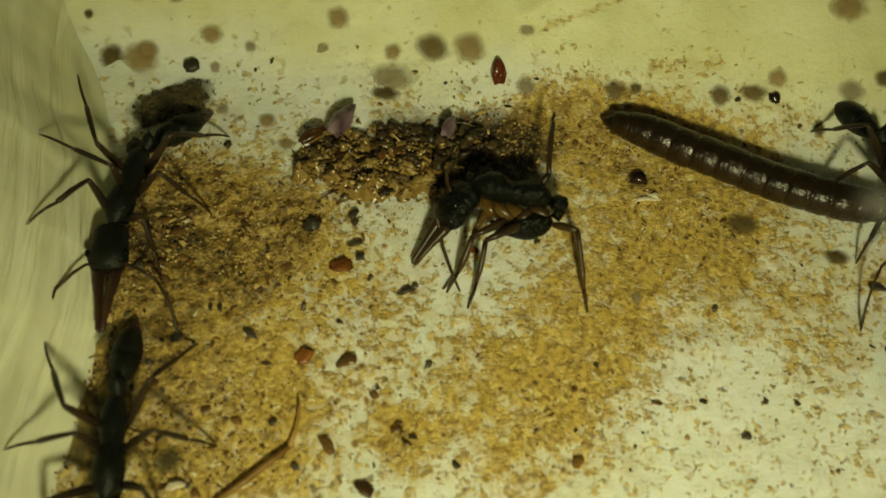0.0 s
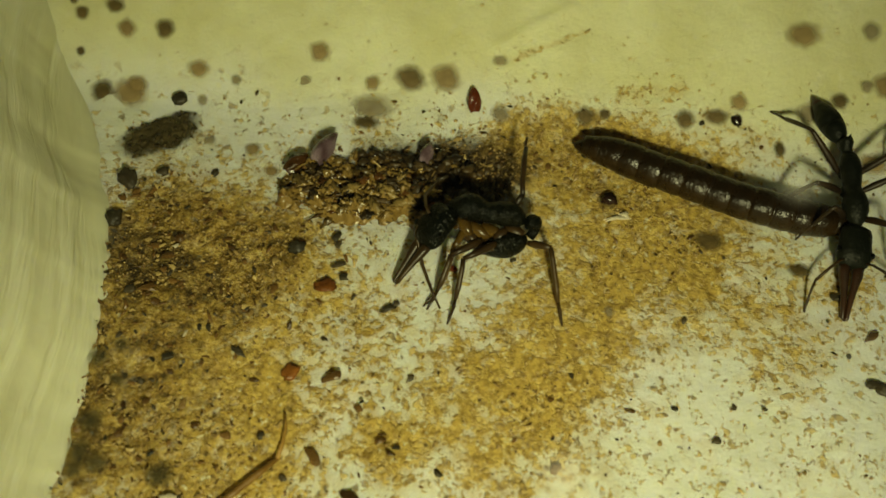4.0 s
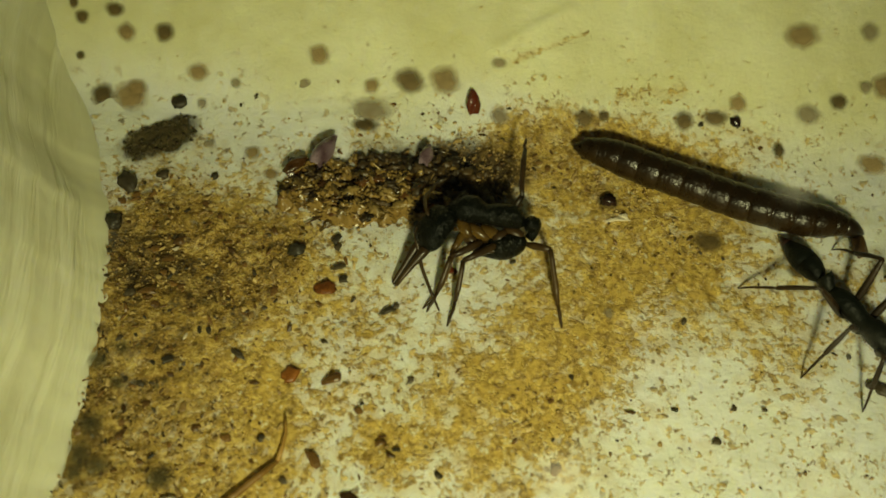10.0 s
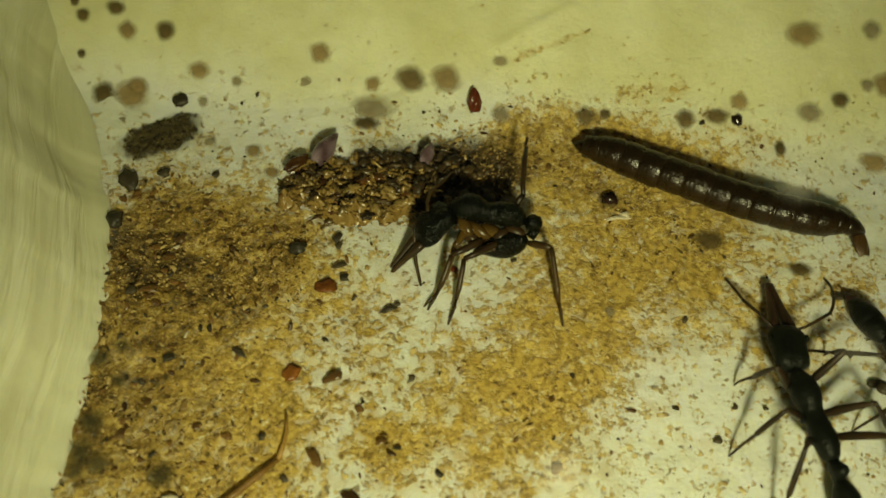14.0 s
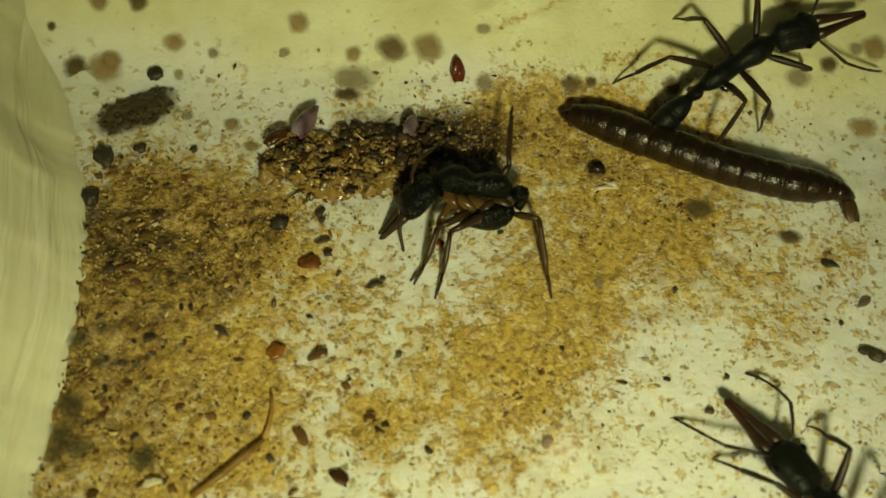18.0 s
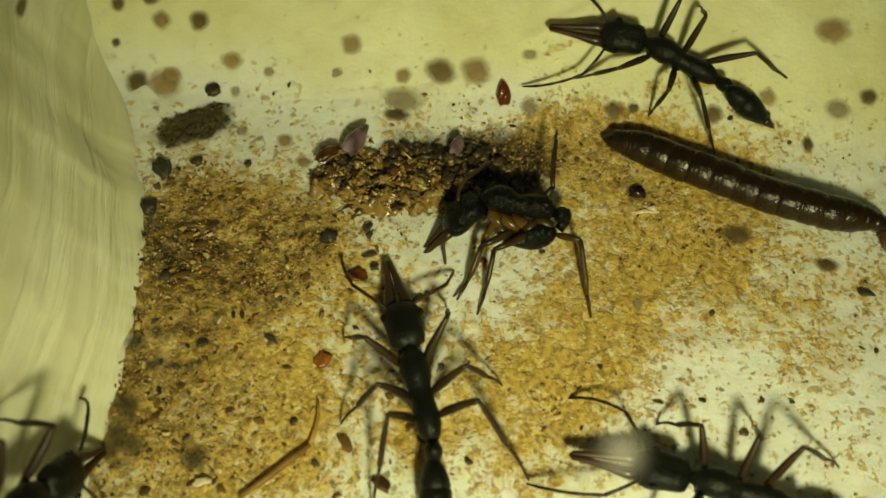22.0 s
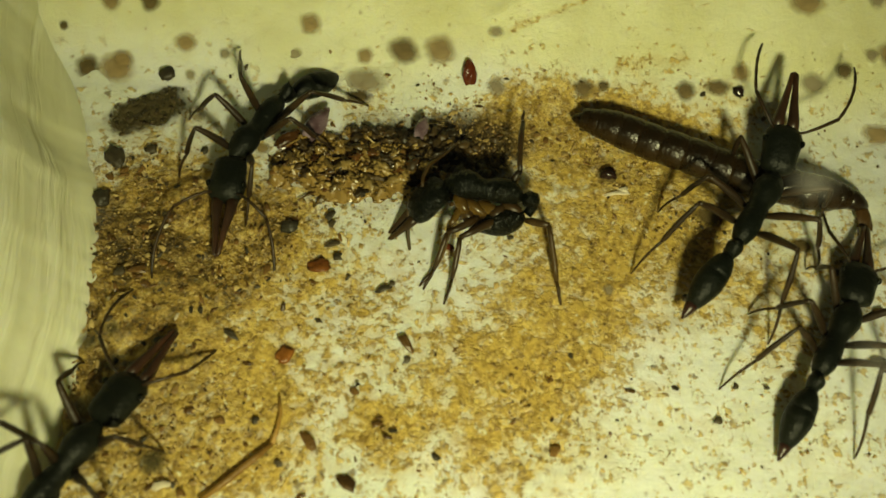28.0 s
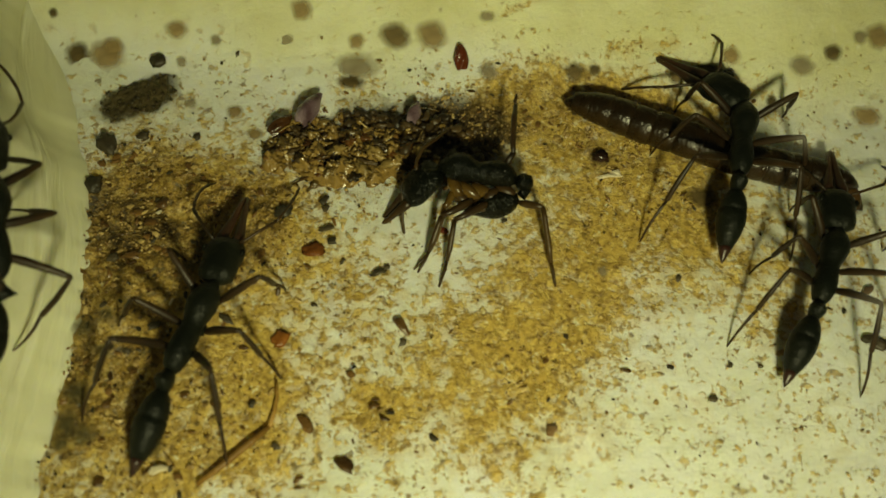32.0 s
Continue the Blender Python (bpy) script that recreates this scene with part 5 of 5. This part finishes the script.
ROWS_G = (
    (17.8, 0.09, -32.71, 0.00, 0.0, -0.0, 90.3, 0, 0, 0),
    (19, 0.09, -19.71, 0.00, 0.0, -0.0, 90.3, 0, 0, 0),
    (19.5, 0.05, -16.09, 0.00, 0.0, -0.0, 90.3, 0, -2, 0),
    (20, 0.05, -14.95, 0.00, 0.0, -0.0, 82.6, 0, 0, -1),
    (20.5, 0.03, -11.35, 0.00, 0.0, -0.0, 84.5, 0, 0, 0),
    (21, -0.88, -10.97, 0.00, 0.0, -0.0, 92.6, 0, 15, -4),
    (21.5, -2.42, -8.79, 0.00, 0.0, -0.0, 109.0, 0, 3, -10),
    (22, -2.42, -9.52, 0.00, 0.0, -0.0, 104.9, 0, -1, -10),
    (22.5, -1.16, -8.87, 0.00, 0.0, -0.0, 84.7, 0, -3, 3),
    (23, 1.16, -9.37, 0.00, 0.0, -0.0, 58.3, 0, -17, 12),
    (23.5, 3.48, -7.91, 0.00, 0.0, -0.0, 48.7, 0, -2, 3),
    (24, 4.78, -7.46, 0.00, 0.0, -0.0, 36.3, 0, -13, 12),
    (24.4, 4.78, -7.17, 0.00, 0.0, -0.0, 44.7, 0, 1, 2),
    (26.5, 12.97, -2.60, -0.00, 0.0, -0.0, 33.8, 0.9, 9, 7),
    (27, 13.63, -2.41, -0.00, 0.0, -0.0, 35.1, 0.9, 13, 10),
    (27.5, 14.11, -1.51, -0.00, 0.0, -0.0, 46.4, 0.9, 11, -2),
    (28, 14.93, -0.65, -0.00, 0.0, -0.0, 57.2, 0.9, 18, -7),
    (28.5, 15.55, 1.72, -0.00, 0.0, -0.0, 63.3, 0.9, 7, -5),
    (29, 16.13, 2.38, -0.00, 0.0, -0.0, 65.3, 0.9, 11, 0),
    (29.5, 15.83, 1.90, -0.00, 0.0, -0.0, 63.5, 0.9, -16, -2),
    (30, 16.51, 2.25, -0.00, 0.0, -0.0, 55.3, 0.9, -16, 8),
    (30.5, 16.43, 3.12, 0.14, 6.6, -15.6, 62.1, 0.9, 15, -2),
    (31, 15.74, 1.68, -0.00, 0.0, -0.0, 64.4, 0.9, 23, 4),
    (31.5, 14.40, 1.32, -0.00, 0.0, -0.0, 75.1, 0.9, 31, 0),
    (32, 15.17, 2.32, -0.00, 0.0, -0.0, 75.5, 0.9, 59, -2),
)


WALL_PLANES = ((Vector((0, 0, 1)), Vector((0, 0, 0))), (Vector((0, -SLOPE, 1)).normalized(), Vector((0, CREASE_Y, 0))), (Vector((LEAN, 0, 1)).normalized(), Vector((-17.0, 0, 0))))


def on_plaster(p, up):
    """The point p slid along up until it rests on floor, slope or side wall."""
    s = max(-n.dot(p - q) / max(0.15, n.dot(up)) for n, q in WALL_PLANES)
    return p + up * max(-4.0, min(4.0, s))


def between(rows, t):
    """Place, turn, lift, head and gaster angles of an ant at t, glided between its rows."""
    if t <= rows[0][0]:
        i, w = 0, 0.0
    elif t >= rows[-1][0]:
        i, w = len(rows) - 2, 1.0
    else:
        i = max(k for k in range(len(rows) - 1) if rows[k][0] <= t)
        w = (t - rows[i][0]) / (rows[i + 1][0] - rows[i][0])
    a, b = rows[i], rows[i + 1]
    span = b[0] - a[0]

    def slope(k, j):
        lo, hi = rows[max(k - 1, 0)], rows[min(k + 1, len(rows) - 1)]
        return (hi[j] - lo[j]) / (hi[0] - lo[0])

    vals = []
    for j in (1, 2, 3, 7, 8, 9):
        m0, m1 = slope(i, j) * span, slope(i + 1, j) * span
        w2, w3 = w * w, w * w * w
        vals.append((2 * w3 - 3 * w2 + 1) * a[j] + (w3 - 2 * w2 + w) * m0 + (3 * w2 - 2 * w3) * b[j] + (w3 - w2) * m1)
    qa, qb = (Euler([radians(v) for v in r[4:7]]).to_quaternion() for r in (a, b))
    return Vector(vals[:3]), qa.slerp(qb, w), vals[3], vals[4], vals[5]


def animate(parts, rows, size, step, first, last, seed, raised=None):
    """Keys one ant: body along its rows, feet that stay planted and step in turn, feelers that wave."""
    body, head, tail, feelers, limbs = parts
    body.scale = (size, size, size)
    rng = random.Random(seed)
    times = [0.0] + [first + step * k for k in range(int((last - first) / step + 1.01))] + [32.0]
    times = sorted({round(min(32.0, max(0.0, t)), 3) for t in times})
    keyed = {ob: [] for ob in (body, head, tail, *feelers)}
    legs_keyed = [([], []) for _ in limbs]
    feet, swing = [None] * 6, [0] * 6
    wave = [rng.uniform(0, 6) for _ in range(4)]
    groups = (0, 1, 0, 1, 0, 1)
    for n, t in enumerate(times):
        p, q, lift, hy, gy = between(rows, t)
        up = q @ Vector((0, 0, 1))
        p = p + up * lift
        m = Matrix.LocRotScale(p * MM, q, None)
        keyed[body].append((t, m))
        keyed[head].append((t, at_mm(NECK, 0, BODY_Z, 0, (6 if raised is None else 6 - 26 * max(0.0, min(1.0, t - raised[0], raised[1] - t))) + 3 * math.sin(t * 1.3 + wave[0]), max(-75, min(75, hy)))))
        keyed[tail].append((t, at_mm(WAIST, 0, BODY_Z, 0, -12, max(-75, min(75, gy)))))
        for k, s in ((0, 1), (1, -1)):
            keyed[feelers[k]].append((t, at_mm(1.95, s * 0.5, 0.25, 5 * math.sin(t * 2.1 + wave[1] + k), 9 + 8 * math.sin(t * 2.7 + wave[2] + 2 * k), s * 12 * math.sin(t * 1.9 + wave[3] + 2.3 * k))))
        inv = q.inverted()
        phase = int(t / max(step, 0.15)) % 2
        for k, (name, hip, l1, l2, rest) in enumerate(LEGS):
            want = on_plaster(p + q @ (Vector((rest[0], rest[1], -lift)) * size), up)
            if feet[k] is None or n == 0:
                feet[k] = want + q @ Vector((rng.uniform(-0.5, 0.5), rng.uniform(-0.3, 0.3), 0))
            off = (feet[k] - want).length
            if off > 2.6 * size or (off > 0.9 * size and phase == groups[k]):
                ahead = between(rows, min(t + 2 * step, 32.0))
                goal = on_plaster(ahead[0] + ahead[1] @ (Vector((rest[0], rest[1], 0)) * size), up)
                feet[k] = goal if (goal - want).length < 3 else want
            local = (inv @ (feet[k] - p)) / size
            thigh, shin = bent_leg((hip[0], hip[1], BODY_Z + hip[2]), local, l1, l2, (0, hip[1] * 0.7, 1))
            legs_keyed[k][0].append((t, thigh))
            legs_keyed[k][1].append((t, shin))
    for ob, keys in keyed.items():
        walk(ob, keys)
    for (thigh, shin, tarsus), (a, b) in zip(limbs, legs_keyed):
        walk(thigh, a)
        walk(shin, b)
        walk(tarsus, b)


# ---- the curled ant in the middle: lies arched, its gaster tucked under it ----
def curled_ant():
    base = Vector((2.0, -0.6, 0))
    body = tagged(new("ant"), "black ant with amber legs curled up beside the debris heap", "ant")
    body.matrix_basis = at_mm(*base)
    neck, waist, knob, root, tip = (Vector(p) for p in ((0.19, 0.52, 2.3), (3.81, 0.01, 2.2), (4.27, -0.08, 2.0), (4.11, -0.58, 1.5), (1.48, -1.25, 0.6)))

    def aimed(place, way, up):
        """A pose in the body's space at place, x along way, z towards up."""
        x = Vector(way).normalized()
        z = Vector(up) - x * Vector(up).dot(x)
        z.normalize()
        return Matrix.Translation((Vector(place) - base) * MM) @ Matrix((x, z.cross(x), z)).transposed().to_4x4()

    def glossy(key):
        me = ANT[key].copy()
        me.materials[0] = BLACK_GLOSS
        return me

    part("thorax", glossy("thorax"), body, aimed((neck + waist) / 2 + Vector((0, 0.08, 0.05)), neck - waist, (0, 0.7, 0.7)) @ Matrix.Diagonal((0.90, 1.16, 1.12, 1)))
    tail = part("gaster", glossy("gaster"), body, aimed(root + (root - tip).normalized() * 0.45, root - tip, (0.1, -0.8, -0.4)) @ Matrix.Diagonal((0.80, 1.16, 1.10, 1)))
    part("gaster_tip", ANT["gaster_tip"], tail, None, "reddish brown gaster tip")
    part("petiole", mesh_of("petiole", *lump(0.46, 0.42, 0.44, 0.12, 10, 16), BLACK_GLOSS), body, aimed(knob, (1, -0.1, -0.3), (0, 0, 1)))
    part("waist", mesh_of("waist", *tube([p - base for p in (knob, (knob + root) / 2 + Vector((0.18, 0, 0)), root)], (0.26, 0.24, 0.26), 10), BLACK_GLOSS), body)

    def head_at(jaw):
        return aimed(neck, Vector(jaw) - neck, (-0.35, 0.15, 0.9)) @ Matrix.Diagonal((1, 1.1, 1.08, 1))

    rest = head_at((-2.54, -2.64, 0.4))
    head = part("head", glossy("head"), body, rest)
    for s, side in ((1, "_l"), (-1, "_r")):
        part("eye", ANT["eye"], head, at_mm(1.5, s * 0.80, 0.26))
        me = ANT["mandible" + side].copy()
        me.materials[0] = AMBER
        part("mandible", me, head, at_mm(2.15, s * 0.26, -0.08, 0, 0, s * 1.5) @ Matrix.Diagonal((0.88, 0.85, 0.85, 1)), "amber-edged mandible")
    into = (body.matrix_basis @ rest).inverted()
    for line in (((-1.32, -0.35, 1.95), (-1.44, -0.54, 1.6), (-1.08, -1.98, 0.9), (-0.62, -3.05, 0.4), (-0.2, -3.9, 0.1)), ((-0.82, 0.1, 2.4), (-0.98, 0.6, 2.3), (-1.02, 1.5, 1.9), (-0.6, 2.4, 1.5), (-0.3, 3.1, 1.3))):
        part("antenna", mesh_of("antenna", *tube([into @ (Vector(p) * MM) / MM for p in line], (0.07, 0.08, 0.09, 0.075, 0.05), 8), AMBER), head)
    # hip, knee, ankle, foot
    for name, skin, line in (
        ("hind_leg", AMBER, ((4.02, -0.92, 1.5), (5.06, -1.41, 1.9), (5.47, -3.66, 0.5), (5.67, -4.66, 0.0))),
        ("middle_leg", AMBER, ((2.68, -0.85, 1.5), (0.87, -1.96, 1.6), (0.54, -3.5, 0.4), (0.16, -4.70, 0.0))),
        ("front_leg", AMBER, ((1.79, -0.8, 1.5), (0.27, -1.68, 1.5), (-0.32, -3.0, 0.4), (-0.82, -3.92, 0.0))),
        ("front_leg", AMBER_PALE, ((0.9, -0.2, 1.6), (0.40, -1.25, 1.5), (-0.19, -2.85, 0.45), (-1.0, -3.74, 0.0))),
        ("middle_leg", AMBER, ((2.3, -0.3, 1.3), (1.75, -1.15, 1.15), (2.6, -1.2, 1.35), (3.3, -1.0, 1.4))),
        ("hind_leg", LEG_BROWN, ((3.3, 0.5, 1.9), (3.72, 1.05, 2.8), (4.0, 3.9, 2.9), (4.06, 4.5, 3.0))),
    ):
        a, b, c, d = (Vector(p) - base for p in line)
        bow = (b - a).cross(c - b).normalized() * 0.06
        thigh = part(name, mesh_of("thigh", *tube([a, a.lerp(b, 0.3) + bow, a.lerp(b, 0.7) + bow, b], (0.13, 0.20, 0.17, 0.12), 10), skin), body)
        part("shin", mesh_of("shin", *tube([b, b.lerp(c, 0.2) + bow, b.lerp(c, 0.7) + bow, c], (0.12, 0.13, 0.145, 0.10), 9), skin), thigh)
        part("tarsus", mesh_of("tarsus", *tube([c, c.lerp(d, 0.35) + bow, c.lerp(d, 0.7), d], (0.08, 0.085, 0.075, 0.05), 8), AMBER), thigh)
    # long pale hips that fan out under the thorax
    for skin, p, way, size in ((AMBER_PALE, (0.95, -0.15, 1.75), (0.5, -0.9, -0.3), 0.62), (AMBER_PALE, (1.55, -0.25, 1.55), (0.9, -0.55, -0.2), 0.75), (AMBER, (1.25, -0.55, 1.35), (0.6, -0.6, -0.2), 0.5), (AMBER_PALE, (2.35, -0.35, 1.55), (0.8, -0.5, -0.1), 0.7), (AMBER, (2.75, -0.55, 1.6), (-0.8, -0.5, 0), 0.5), (AMBER, (3.35, -0.35, 1.7), (0.9, -0.4, 0), 0.55)):
        part("coxa", mesh_of("coxa", *lump(size, 0.32, 0.34, 0.12, 9, 13), skin), body, aimed(p, way, (0, 0, 1)), "amber hip")
    return head, head_at


curled_head, curled_aim = curled_ant()
runners = []
for label in (
    "black trap-jaw ant hurrying over the dirty floor",
    "black trap-jaw ant beside the plaster side wall",
    "black trap-jaw ant near the mealworm's head",
    "black trap-jaw ant climbing over slope and mealworm",
    "black trap-jaw ant with open reddish mandibles",
    "black trap-jaw ant creeping along the side wall",
    "black trap-jaw ant crossing the floor to the mealworm",
):
    runners.append(ant(label))


# ---- loose sand on the dirty parts of the floor ----
def scatter(name, count, material, small, large, pick, label, seed):
    rng = random.Random(seed)
    verts, faces = [], []
    shapes = [lump(1, 0.8, 0.7, 0.3, 3, 5) for _ in range(8)]
    done = 0
    while done < count:
        x, y = rng.uniform(-17, 26), rng.uniform(-17, 9)
        if rng.random() > pick(x, y):
            continue
        r = small + (large - small) * rng.random() ** 3
        d = min(1.0, blobs(x, y, DIRT)) * 0.12
        m = Matrix.Translation((x, y, ground(x, y) + d + r * 0.3)) @ pose(0, 0, 0, rng.uniform(0, 360), rng.uniform(0, 360), rng.uniform(0, 360)) @ Matrix.Diagonal((r, r, r, 1))
        v, f = moved(rng.choice(shapes), m)
        base = len(verts)
        verts += v
        faces += [tuple(i + base for i in face) for face in f]
        done += 1
    return tagged(new(name, mesh_of(name, verts, faces, material)), label, "sand", kind="stuff")


scatter("sand", 6000, SAND, 0.03, 0.12, lambda x, y: min(1, 1.1 * blobs(x, y, DIRT) + 0.06 + 0.12 * blobs(x, y, WASH)), "tan sand grains strewn over the plaster floor", 3)
scatter("dark_grit", 420, SOIL, 0.03, 0.11, lambda x, y: min(1, 0.9 * blobs(x, y, DIRT) + 0.14), "dark grit specks strewn over the plaster floor", 5)


def litter(name, count, material, small, large, label, seed):
    """Broken flakes lying in the dirt."""
    rng = random.Random(seed)
    shapes = [shard(1, rng.uniform(0.3, 0.8), 0.16, 7, 0.2) for _ in range(8)]
    pieces = []
    while len(pieces) < count:
        x, y = rng.uniform(-17, 20), rng.uniform(-17, 9)
        if rng.random() > min(1, blobs(x, y, DIRT) + 0.03):
            continue
        r = small + (large - small) * rng.random() ** 2.5
        m = Matrix.Translation((x, y, ground(x, y) + 0.16 * min(1.0, blobs(x, y, DIRT)) + 0.06)) @ pose(0, 0, 0, rng.gauss(0, 16), rng.gauss(0, 16), rng.uniform(0, 360)) @ Matrix.Diagonal((r, r, r, 1))
        pieces.append(moved(rng.choice(shapes), m))
    return tagged(new(name, mesh_of(name, *joined(*pieces), material, False)), label, "litter", kind="stuff")


litter("husk_litter", 420, CHIP, 0.08, 0.32, "brown husk flakes strewn in the floor's dirt", 12)
litter("dark_litter", 220, DARK_CHIP, 0.06, 0.26, "dark broken flakes strewn in the floor's dirt", 13)
litter("tan_litter", 420, SAND, 0.08, 0.3, "tan broken flakes strewn in the floor's dirt", 14)


def motions():
    plans = ((ROWS_A, 1.05, 0.1, 0.0, 4.8), (ROWS_B, 1.03, 0.1, 0.0, 2.8), (ROWS_C, 1.0, 0.2, 0.0, 15.8), (ROWS_D, 1.05, 0.1, 10.8, 32.0), (ROWS_E, 1.03, 0.2, 15.8, 32.0), (ROWS_F, 1.07, 0.2, 17.8, 32.0), (ROWS_G, 1.10, 0.1, 17.8, 32.0))
    for k, (rows, size, step, first, last) in enumerate(plans):
        animate(runners[k], rows, size, step, first, last, k, (27.0, 30.7) if rows is ROWS_G else None)
    jaws = ((0.0, (-2.54, -2.64, 0.4)), (1.0, (-2.5, -2.5, 0.4)), (3.0, (-2.54, -2.66, 0.4)), (9.0, (-2.50, -2.62, 0.4)), (11.0, (-2.48, -2.3, 0.38)), (13.0, (-2.46, -1.67, 0.35)), (17.0, (-2.20, -1.01, 0.30)), (19.0, (-2.20, -1.01, 0.30)), (24.0, (-2.21, -0.78, 0.30)), (28.0, (-2.21, -0.78, 0.30)), (32.0, (-2.21, -0.78, 0.30)))
    walk(curled_head, [(t, curled_aim(p)) for t, p in jaws])
    here, there = (-5.04, -7.57), (-1.60, -6.70)
    spots = []
    for t, (x, y), turn in ((0.0, here, 10), (21.6, here, 10), (22.0, ((here[0] + there[0]) / 2, (here[1] + there[1]) / 2 + 0.4), 70), (22.5, there, 120), (32.0, there, 120)):
        spots.append((t, at_mm(x, y, ground(x, y) + 0.25, 8, -6, turn)))
    walk(kicked_chip, spots)


motions()
